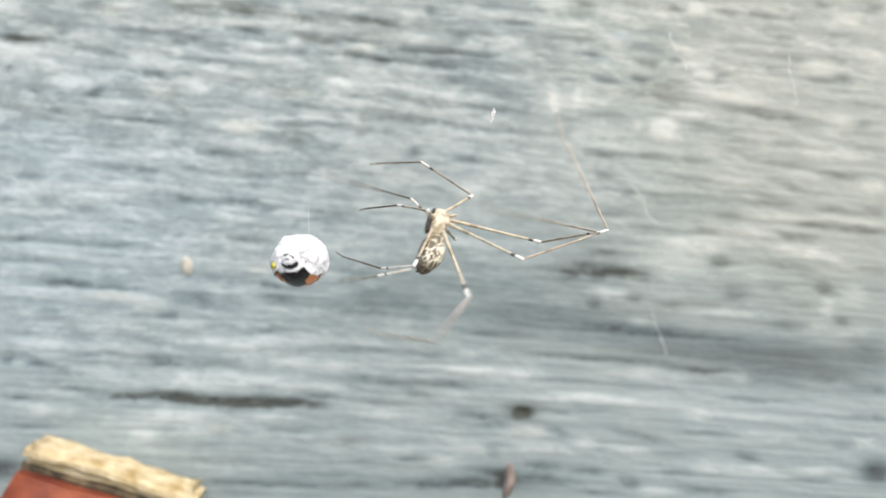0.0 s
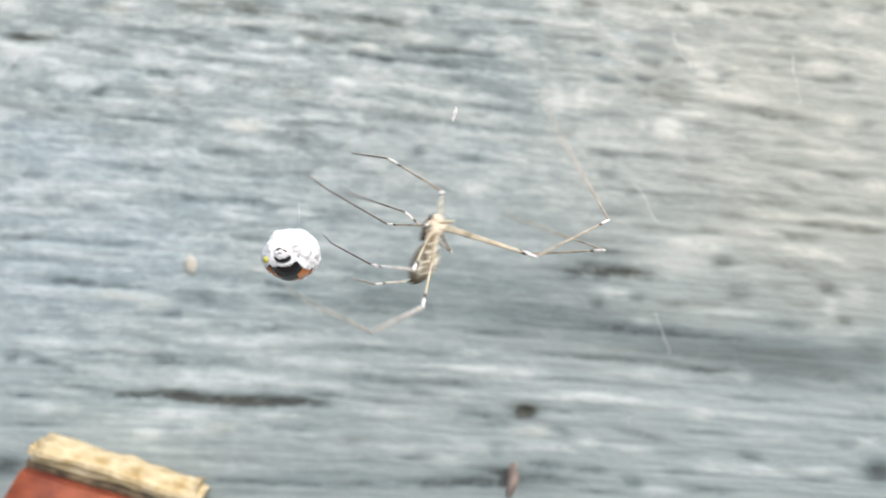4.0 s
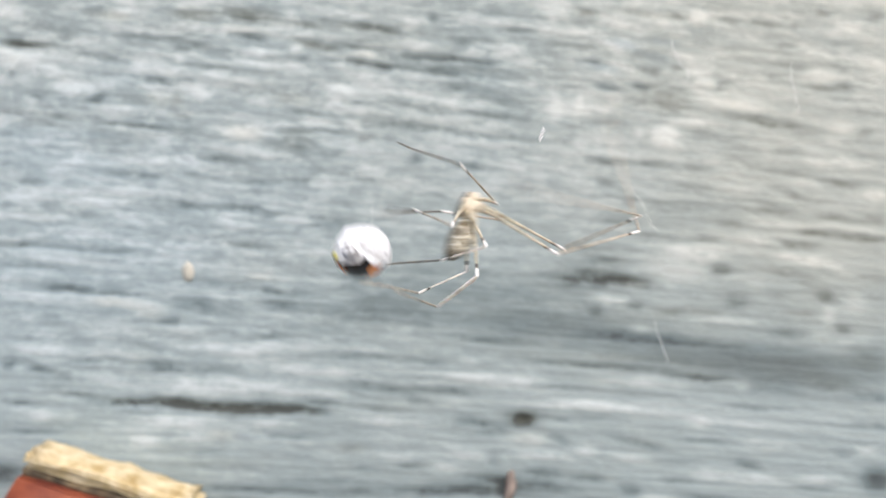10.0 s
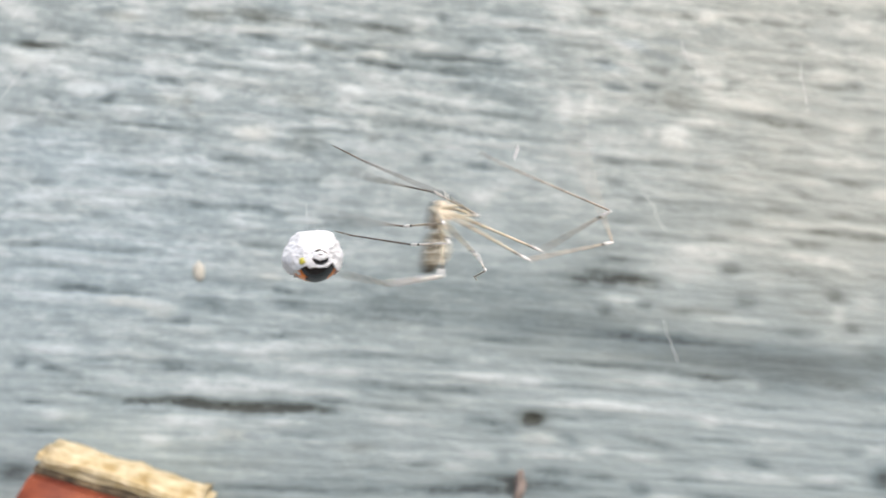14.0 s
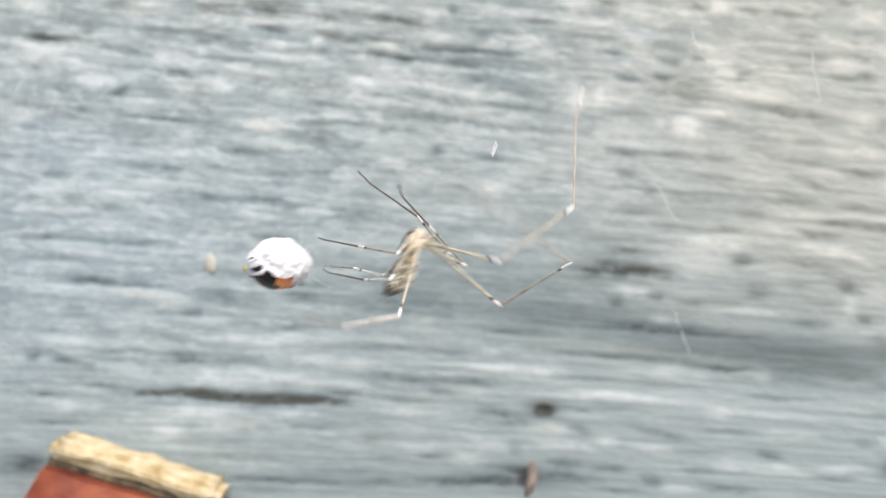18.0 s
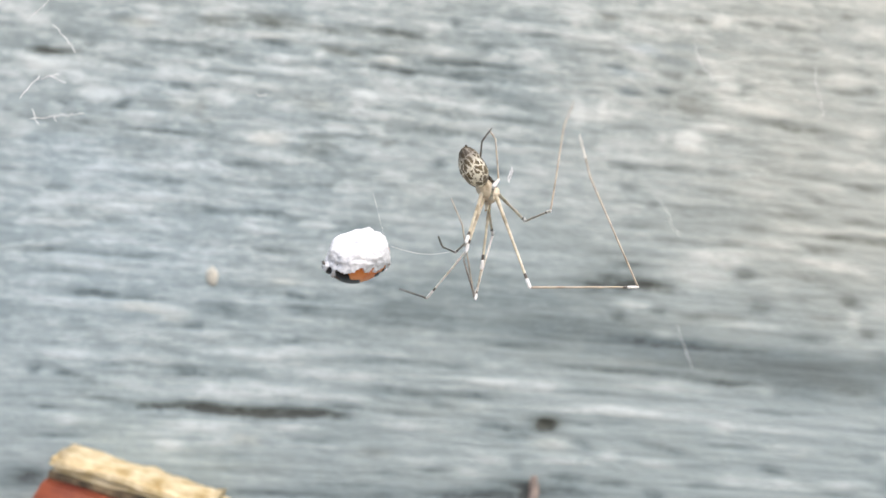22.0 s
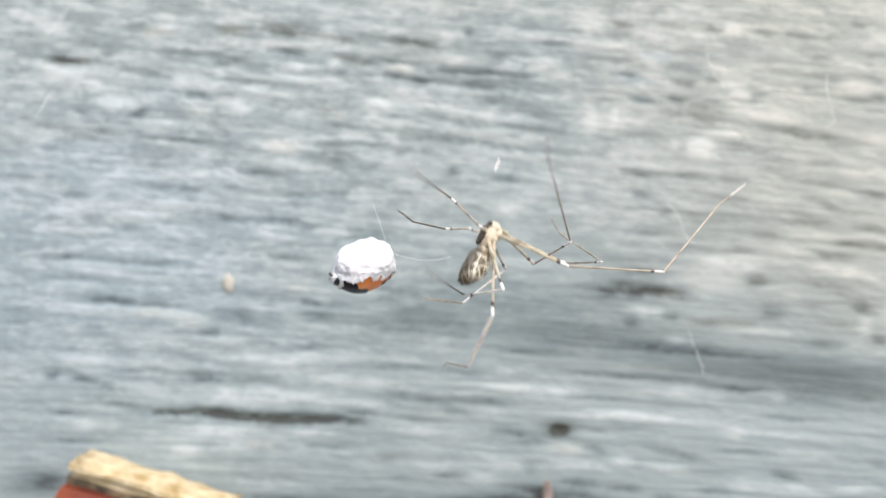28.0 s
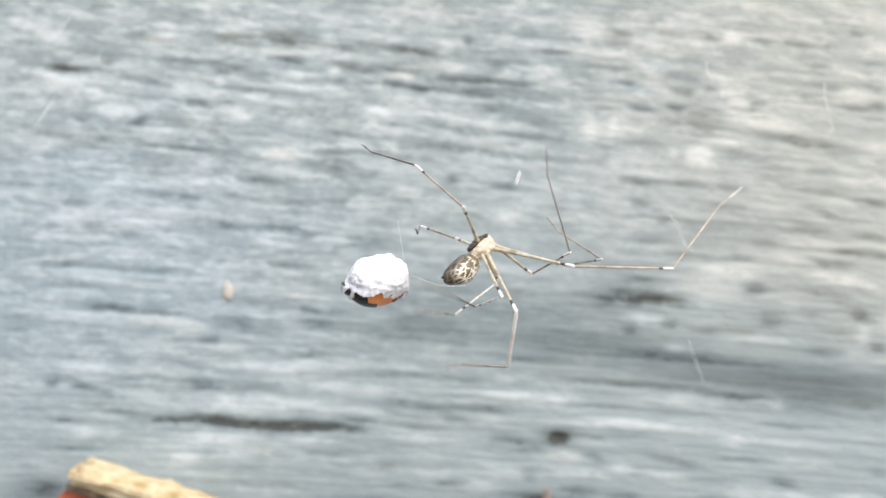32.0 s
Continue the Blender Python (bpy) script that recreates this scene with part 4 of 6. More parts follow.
def spider_leg(hip, lengths, shin=None, sole=None, stout=1.0, claw=None):
    """Thigh, shin and foot of one leg, each along its own z; returns them with their places."""
    la, lb, lc = lengths
    coxa = part("coxa", lump(0.00048, 0.00045, 0.00048, 0.12, 1.5, hip[0] * 1e4, 3), CARAPACE, spider, "cream leg base")
    coxa.location = hip
    femur = part("femur", spun([(0, 0.0002), (0.0005, 0.00026), (0.0018, 0.00021), (la * 0.5, 0.000165), (la - 0.0009, 0.000145), (la, 0.00012)], 10), FEMUR, spider)
    knee = part("knee", spun([(la - 0.0011, 0.000135792), (la - 0.0009, 0.000196144), (la - 0.0001, 0.000203688), (la + 0.00015, 8.2e-05)], 9), KNEE, femur, "white knee")
    part("knee_ring", spun([(la - 0.0017, 0.00015088), (la - 0.0016, 0.000173512), (la - 0.0012, 0.000173512), (la - 0.0011, 0.00015088)], 9), RING, femur, "dark ring")
    tibia = part("tibia", spun([(0, 9.184e-05), (0.0004, 0.00013 * stout), (lb * 0.5, 0.000115 * stout), (lb - 0.0008, 0.000105 * stout), (lb, 9.84e-05)], 9), shin or TIBIA, spider)
    part("ankle", spun([(lb - 0.0013, 0.00010496), (lb - 0.0011, 0.00015744), (lb - 0.0002, 0.00015744), (lb + 0.0001, 8.2e-05)], 9), KNEE, tibia, "white joint")
    part("ankle_ring", spun([(lb - 0.0018, 0.00011152), (lb - 0.0017, 0.0001312), (lb - 0.0014, 0.0001312), (lb - 0.0013, 0.00010496)], 9), RING, tibia, "dark ring")
    curl = lambda z: (0.0009 * max(0.0, z / lc - 0.72) * 3.6, 0.0)
    foot = part("metatarsus", spun([(0, 8.2e-05), (0.0003, 0.000115), (lc * 0.4, 0.000105), (lc * 0.72, 9.6e-05), (lc * 0.84, 8.8e-05)], 8, curl), sole or FOOT, spider)
    part("tarsus", spun([(lc * 0.838, 7.6e-05), (lc * 0.85, 9.6e-05), (lc * 0.93, 8.2e-05), (lc * 0.985, 6.0e-05), (lc, 2.6e-05)], 8, curl), claw or sole or FOOT, foot, "foot tip coloured whitish as if lit" if claw else "")
    return femur, tibia, foot, Vector(hip), lengths


# the claw's pale colour stands for the lit tip of this foot
leg_a = spider_leg((0.00089, -0.00025, -0.00025), (0.0119, 0.01241, 0.01894), SHIN, SHIN, claw=PALE)
leg_b = spider_leg((0.00089, 0.00025, 0.00013), (0.01234, 0.01012, 0.01848), TIBIA, TIBIA)
leg_c = spider_leg((0.00051, 0.00038, 0.00076), (0.00952, 0.00816, 0.01469))
leg_d = spider_leg((-0.00051, -0.00038, 0.00025), (0.00914, 0.00849, 0.01088))
leg_e = spider_leg((-0.00038, -0.00032, -0.00051), (0.00849, 0.00784, 0.01266), PALE)
leg_f = spider_leg((0.00038, -0.00044, -0.00076), (0.0093, 0.00771, 0.01175), PALE, TIBIA, 1.8)
leg_g = spider_leg((0.00051, 0.00044, -0.00051), (0.00903, 0.0074, 0.01339), TIBIA, FOOT)
leg_h = spider_leg((-0.00013, 0.00019, -0.00063), (0.00904, 0.00798, 0.01241), PALE, TIBIA)

# ---- the prey in its silk ----
prey = tagged(new("wrapped_ladybird"), "orange and black ladybird beetle wrapped in white silk", "wrapped prey")


def wrapped_prey():
    """The beetle hangs back down, its head towards -x; the silk covers its belly and sides."""
    def shell(front):
        """The beetle's smooth body before or behind the seam of its wing cases."""
        bm = lump(0.0036, 0.0028, 0.0026, 0.015, 1.2, 1, 5)
        bmesh.ops.translate(bm, verts=bm.verts[:], vec=(0.0, 0.0, -0.0001))
        if front:
            bmesh.ops.scale(bm, verts=bm.verts[:], vec=(1.02, 0.90, 1.03))
        bmesh.ops.bisect_plane(bm, geom=bm.verts[:] + bm.edges[:] + bm.faces[:], plane_co=(-0.0013 if front else -0.0022, 0, 0), plane_no=(1, 0, 0.15), clear_inner=not front, clear_outer=front)
        bmesh.ops.holes_fill(bm, edges=bm.edges[:])
        return bm

    case = part("wing_cases", shell(False), ORANGE, prey, "glossy orange wing cases")
    part("pronotum", shell(True), BLACK, prey, "glossy black head shield")
    face = part("face", lump(0.0007, 0.00095, 0.00062, 0.05, 1.5, 7, 3), BLACK, prey, "black face")
    face.location = (-0.0034, 0.0, -0.0001)
    for x, y, r in ((0.0012, -0.0008, 0.0004), (0.0012, 0.0008, 0.0004), (0.0022, 0.0, 0.0004)):
        s = part("black_spot", lump(r, r, r * 0.3, 0.1, 1.5, 3, 3), BLACK, case, "black spot")
        low = -0.0026 * math.sqrt(max(0.05, 1 - (x / 0.0036) ** 2 - (y / 0.0028) ** 2)) - 0.0001
        s.matrix_local = Matrix.Translation((x, y, low)) @ Vector((x / 0.0036 ** 2, y / 0.0028 ** 2, low / 0.0026 ** 2)).to_track_quat("Z", "Y").to_matrix().to_4x4()
    # the wrapping: broad facets with drawn-out corners, open below and before the head
    bm = lump(1.0, 1.0, 1.0, 0.0, 1.0, 0, 6)
    rng = random.Random(12)
    sides = []
    for k in range(26):
        h = 1 - 2 * (k + 0.5) / 26
        w = math.sqrt(1 - h * h)
        n = (Vector((w * math.cos(2.4 * k), w * math.sin(2.4 * k), h)) + Vector((rng.uniform(-1, 1), rng.uniform(-1, 1), rng.uniform(-1, 1))) * 0.22).normalized()
        sides.append((n, rng.uniform(0.90, 1.04)))
    cut = []
    for v in bm.verts:
        d = v.co.normalized()
        grow = sum((max(0.0, n.dot(d)) / h) ** 22 for n, h in sides) ** (-1 / 22)
        grow += 0.045 * noise.noise(d * 3.1) + 0.022 * noise.noise(d * 6.5 + Vector((3, 1, 2)))
        # creases drawn by the threads
        grow += 0.05 * (0.25 - abs(noise.noise(d * 4.3 + Vector((1, 5, 2))))) + 0.018 * (0.25 - abs(noise.noise(d * 9.0 + Vector((4, 0, 9))))) + 0.008 * noise.noise(d * 19.0)
        v.co = Vector((d.x * 0.0038, d.y * 0.0033, d.z * (0.00293 if d.z > 0 else 0.0031) + 0.0003 * max(0.0, min(1.0, 1.0 + 2.5 * d.z)))) * (grow - 0.025)
        if v.co.z > 0:
            v.co.z *= 1.02 + 0.13 * max(-1.2, min(1.0, v.co.x / 0.0025))
        ripple = 0.0007 * noise.noise(d * 3.4 + Vector((7, 0, 0))) + 0.0003 * noise.noise(d * 9.0)
        front = max(0.0, min(1.0, (-v.co.x - 0.0012) / 0.0009))
        mouth = front * max(0.0, min(1.0, (0.0021 - abs(v.co.y)) / 0.0006))
        if v.co.z < -0.0019 - 0.0002 * max(0.0, min(1.0, (v.co.x + 0.0009) / 0.0016)) + ripple * (1 - 0.6 * front) + 0.0008 * mouth + 0.0007 * front * max(0.0, min(1.0, (-0.0008 - v.co.y) / 0.0008)) + 0.0004 * front * max(0.0, min(1.0, (v.co.y - 0.0012) / 0.0008)) + 0.0007 * max(0.0, min(1.0, (-0.0009 - v.co.y) / 0.0008)) * max(0.0, 1 - abs(v.co.x + 0.0009) / 0.0012):
            cut.append(v)
    bmesh.ops.delete(bm, geom=cut, context="VERTS")
    bmesh.ops.solidify(bm, geom=bm.faces[:], thickness=0.00015)
    part("silk_wrap", bm, SILK, prey, "white lumpy silk wrapping")
    snout = part("silk_snout", lump(0.00055, 0.00085, 0.00058, 0.16, 1.8, 3, 4), SILK, prey, "grey-white silk over the face")
    snout.location = (-0.0037, 0.0, 0.00025)
    lip = []
    for k in range(13):
        a = radians(198 + 144 * k / 12)
        y, z = 0.00135 * math.cos(a), 0.0001 + 0.0010 * math.sin(a)
        lip.append((-0.00368 * math.sqrt(1 - (y / 0.00252) ** 2 - (z / 0.00268) ** 2) - 0.00004, y, z))
    bm = strand(lip, 0.00017, 8)
    for v in bm.verts:
        v.co += noise.noise_vector(v.co * 2500) * 0.00008
    part("silk_lip", bm, SILK, prey, "white silk crescent across the black shield")
    # dark legs showing through the silk
    for y, z, lean in ((-0.0004, 0.0007, 35), (0.0003, 0.0009, -15), (0.0001, 0.0004, 10)):
        l = part("beetle_leg", lump(0.00016, 0.00034, 0.00010, 0.3, 2.0, 8, 3), RING, prey, "dark leg under silk")
        l.matrix_local = pose(-0.0043 + z * 0.45, y, z, lean, 0, 0)
    smear = part("yellow_smear", lump(0.00035, 0.00035, 0.0004, 0.3, 2, 6, 3), YELLOW, prey, "yellow-green smear")
    smear.location = (-0.0031, 0.0019, -0.0003)
    for a, b, r in (((0.0036, 0, 0.0015), (0.0041, 0.0002, 0.0065), 0.000012), ((0.004, 0, 0.0), (0.0105, 0.001, -0.0028), 0.000022)):
        a, b = Vector(a), Vector(b)
        part("silk_thread", strand([a.lerp(b, i / 8) + Vector((0, 0, -0.0006 * math.sin(i / 8 * math.pi) * (abs(b.x - a.x) > 0.003))) for i in range(9)], r), THREAD, prey, "fine silk thread")


wrapped_prey()

# ---- silk bits in the web and on the board ----
tuft = tagged(new("silk_tuft"), "small white tuft of loose silk caught in the web", "silk")
for k in range(5):
    pts = [(0.0003 * math.sin(k * 2.1 + i * 0.7), 0.0002 * math.cos(k + i), -0.0009 + 0.0022 * i / 6 - 0.0002 * k) for i in range(7)]
    part("silk_fibre", strand([(x * 0.6, y * 0.6, z * 0.6) for x, y, z in pts], 0.00005), THREAD, tuft)


def cobweb(name_points, radius):
    a, b = (Vector(p) for p in name_points)
    pts = [a.lerp(b, i / 10) + noise.noise_vector(a.lerp(b, i / 10) * 700) * 0.0006 for i in range(11)]
    return tagged(part("cobweb_strand", strand(pts, radius), THREAD), "faint white cobweb strand before the grey board", "cobweb", "old cobweb strands")


cobweb(((0.02717, -0.00600, 1.30914), (0.03056, -0.00600, 1.30382)), 0.000032)
cobweb(((0.03010, -0.00600, 1.29039), (0.03226, -0.00600, 1.28468)), 0.000032)
cobweb(((0.03227, -0.00800, 1.33034), (0.03466, -0.00800, 1.32549)), 0.00004)
cobweb(((0.04843, -0.01000, 1.32747), (0.04957, -0.01000, 1.32032)), 0.00003)

def wisp(branches, radius=0.00005):
    """A curl of loose silk with side branches in the web."""
    base = Vector(branches[0][0])
    bm = bmesh.new()
    for line in branches:
        line = [Vector(p) for p in line]
        fine = []
        for a, b in zip(line, line[1:]):
            fine += [a.lerp(b, i / 5) + noise.noise_vector(a.lerp(b, i / 5) * 1500) * 0.0003 for i in range(5)]
        piece = strand([p - base for p in fine + [line[-1]]], radius)
        data = bpy.data.meshes.new("curl")
        piece.to_mesh(data)
        piece.free()
        bm.from_mesh(data)
        bpy.data.meshes.remove(data)
    ob = tagged(part("silk_wisp", bm, THREAD), "curled white wisp of loose silk in the web", "cobweb", "loose silk wisps")
    ob.location = base
    return ob, base


wisps = [
    wisp([[(-0.05128, -0.03000, 1.32898), (-0.04954, -0.03000, 1.32723), (-0.04843, -0.03000, 1.32549)]]),
    wisp([[(-0.05534, -0.03000, 1.31984), (-0.05422, -0.03000, 1.32101), (-0.05338, -0.03000, 1.32212), (-0.05289, -0.03000, 1.32260)], [(-0.05338, -0.03000, 1.32212), (-0.05118, -0.03100, 1.32242), (-0.04955, -0.03000, 1.32175)], [(-0.05157, -0.03000, 1.32259), (-0.05045, -0.03000, 1.32272)]]),
    wisp([[(-0.05394, -0.03000, 1.31733), (-0.05199, -0.03000, 1.31767), (-0.04990, -0.03000, 1.31779), (-0.04732, -0.03000, 1.31799)], [(-0.05366, -0.03000, 1.31851), (-0.05353, -0.03000, 1.31761), (-0.05283, -0.03000, 1.31663)], [(-0.05115, -0.03000, 1.31773), (-0.05081, -0.03000, 1.31711)]]),
    wisp([[(-0.05393, -0.03000, 1.32997), (-0.05260, -0.03000, 1.33114), (-0.05177, -0.03000, 1.33190)]]),
    wisp([[(-0.02612, -0.03000, 1.32050), (-0.02571, -0.03000, 1.32008), (-0.02488, -0.03000, 1.32035)]], 0.00004),
]


# ---- what moves ----
def heading(around, up):
    a, e = radians(around), radians(up)
    return Vector((math.sin(a) * math.cos(e), -math.cos(a) * math.cos(e), math.sin(e)))


def between(rows, t, first):
    """The direction at t, whose two angles stand at that place of the rows."""
    if t <= rows[0][0]:
        return heading(*rows[0][first:first + 2])
    for a, b in zip(rows, rows[1:]):
        if t <= b[0]:
            k = (t - a[0]) / (b[0] - a[0])
            k = k * k * (3 - 2 * k)
            va, vb = heading(*a[first:first + 2]), heading(*b[first:first + 2])
            return (va.slerp(vb, k) if va.angle(vb) < 3.0 else va.lerp(vb, k)).normalized()
    return heading(*rows[-1][first:first + 2])


STEPS = [i / 30 for i in range(961)]  # the spider trembles, so its parts are keyed closely


def upright(d):
    """The turn with z along d and x as far to +x as it can be."""
    x = (Vector((1, 0, 0)) - d * d.x).normalized()
    return Matrix((x, d.cross(x), d)).transposed().to_quaternion()


def beat(t):
    return math.sin(math.tau * 7.5 * t)


def aimed(rows, first, quiver=(), axis="Y"):
    """Turns that carry z along the directions, with no twist on the way; quiver: rows of (seconds, degrees) of swinging in the web's plane."""
    turns, was = [], None
    for t in STEPS:
        d = between(rows, t, first)
        if quiver:
            d = Matrix.Rotation(radians(level(quiver, t)) * beat(t), 3, axis) @ d
        q = upright(d) if was is None else was[0].rotation_difference(d) @ was[1]
        was = (d, q)
        turns.append(q)
    return turns


def swing(leg, rows, quiver=(), axis="Y", flick=(), held=(), sway=()):
    """held: the shifts of the trembling body that the leg gives way to, so that its foot stays in the web."""
    femur, tibia, foot, hip, (la, lb, lc) = leg
    q1, q2, q3 = aimed(rows, 1, quiver, axis), aimed(rows, 3, sway), aimed(rows, 5, flick)
    up = Vector((0, 0, 1))
    for i, shift in enumerate(held):
        d1, d2 = q1[i] @ up, q2[i] @ up
        knee = (d1 * la - shift * 0.5).normalized()
        shin = (d1 * la + d2 * lb - shift - knee * la).normalized()
        q1[i], q2[i] = d1.rotation_difference(knee) @ q1[i], d2.rotation_difference(shin) @ q2[i]
    at1 = [hip for _ in STEPS]
    at2 = [p + q @ up * la for p, q in zip(at1, q1)]
    at3 = [p + q @ up * lb for p, q in zip(at2, q2)]
    for ob, places, turns in ((femur, at1, q1), (tibia, at2, q2), (foot, at3, q3)):
        walk(ob, [(t, Matrix.LocRotScale(p, q, None)) for t, p, q in zip(STEPS, places, turns)])


def level(rows, t):
    """A value at t from rows of (seconds, value)."""
    return float(np.interp(t, [r[0] for r in rows], [r[1] for r in rows]))


def tremor(shake):
    """Shifts by rows of (seconds, millimetres, degrees)."""
    made = []
    for t in STEPS:
        a = radians(min(shake, key=lambda r: abs(r[0] - t))[2])
        made.append(Vector((math.cos(a), 0, math.sin(a))) * (level([r[:2] for r in shake], t) / 1000 * beat(t)))
    return made


def course(rows, shifts):
    """Places through the rows of (seconds, x, y, z), with the shifts of a tremor on top."""
    ts, places = [r[0] for r in rows], [Vector(r[1:]) for r in rows]
    made, i = [], 0
    for t, shift in zip(STEPS, shifts):
        while i < len(ts) - 2 and t > ts[i + 1]:
            i += 1
        k = min(1.0, max(0.0, (t - ts[i]) / (ts[i + 1] - ts[i])))
        k = k * k * (3 - 2 * k)
        made.append((t, places[i].lerp(places[i + 1], k) + shift))
    return made


def motions():
    shiver = tremor(((0, 0.19, 20), (1, 0.29, 20), (2, 0.38, 0), (3, 0.76, 10), (6, 0.19, 90), (7, 0.48, 0), (8, 0.29, 0), (9, 0.29, 0), (10, 0.86, 0), (11, 0.00, 0), (12, 0.67, 90), (13, 0.48, 0), (14, 1.05, 0), (17, 0.38, 0), (18, 0.76, 20), (19, 0.38, 0), (20, 0.38, 90), (21, 0.76, 90), (22, 0.00, 0), (23, 0.57, 30), (24, 0.10, 0), (25, 1.05, 90), (28, 0.29, 90), (29, 0.67, 100), (30, 0.57, 120), (31, 0.19, 0), (32, 0.14, 0)))
    walk(spider, [(t, Matrix.Translation(p)) for t, p in course((
        (0, -0.00057, -0.04000, 1.30323), (0.5, -0.00153, -0.04000, 1.30093), (1, -0.00388, -0.04000, 1.30301), (1.5, -0.00085, -0.04000, 1.30021),
        (2, -0.00210, -0.04000, 1.30375), (2.5, -0.00512, -0.04000, 1.30407), (3, -0.00810, -0.04000, 1.30330), (3.5, -0.00072, -0.04000, 1.30211),
        (5.5, -0.00504, -0.04000, 1.30449), (6, -0.00419, -0.04000, 1.30503), (6.5, -0.00249, -0.04000, 1.30311), (7, -0.00103, -0.04000, 1.30446),
        (7.5, 0.00217, -0.04000, 1.30276), (8, 0.00637, -0.04000, 1.30352), (8.5, 0.00682, -0.04000, 1.30525), (9, 0.00450, -0.04000, 1.30552),
        (9.5, 0.00192, -0.04000, 1.30343), (10, 0.00287, -0.04000, 1.30596), (10.5, 0.00489, -0.04000, 1.30526), (11, 0.00237, -0.04000, 1.30388),
        (11.5, -0.00062, -0.04000, 1.30620), (12, 0.00055, -0.04000, 1.30466), (12.5, 0.00623, -0.04000, 1.30667), (13, -0.00169, -0.04000, 1.30338),
        (13.5, 0.00209, -0.04000, 1.30551), (14, -0.00174, -0.04000, 1.30496), (14.5, -0.00220, -0.04000, 1.30384), (16.5, -0.00121, -0.04000, 1.30289),
        (17, -0.00223, -0.04000, 1.30356), (17.5, -0.00347, -0.04000, 1.30165), (18, -0.00593, -0.04000, 1.30078), (18.5, -0.00355, -0.04000, 1.29963),
        (19, 0.00022, -0.04000, 1.29914), (19.5, -0.00510, -0.04000, 1.30141), (20, -0.00416, -0.04000, 1.30423), (20.5, 0.00109, -0.04000, 1.30221),
        (21, 0.00181, -0.04000, 1.30507), (21.5, 0.00204, -0.04000, 1.30238), (22, 0.00189, -0.04000, 1.30787), (22.5, 0.00437, -0.04000, 1.30685),
        (23, 0.00194, -0.04000, 1.30596), (23.5, -0.00139, -0.04000, 1.30079), (24, 0.00037, -0.04000, 1.29820), (24.5, 0.00157, -0.04000, 1.30057),
        (25, 0.00137, -0.04000, 1.30021), (25.5, 0.00009, -0.04000, 1.30613), (27.5, 0.00029, -0.04000, 1.30198), (28, 0.00060, -0.04000, 1.30417),
        (28.5, -0.00056, -0.04000, 1.30225), (29, -0.00024, -0.04000, 1.30272), (29.5, 0.00230, -0.04000, 1.30484), (30, 0.00627, -0.04000, 1.30410),
        (30.5, 0.00294, -0.04000, 1.30404), (31, 0.00318, -0.04000, 1.30110), (31.5, 0.00297, -0.04000, 1.30096), (32, -0.00014, -0.04000, 1.30370)), shiver)])
    turns = ((0, 80), (1, 85), (2, 75), (3, 70), (6, 108), (7, 55), (8, 82), (9, 105), (10, 75), (11, 92), (12, 95), (13, 72), (14, 108), (17, 72), (18, 55), (19, 78), (20, 76), (21, 30), (22, 15), (23, 22), (24, 32), (25, 38), (28, 20), (29, 22), (30, 35), (31, 60), (32, 18))
    tilts = ((0, 0), (20, 0), (21, -14), (22, -20), (23, -18), (24, -12), (25, -14), (28, -24), (30, -20), (32, -14))
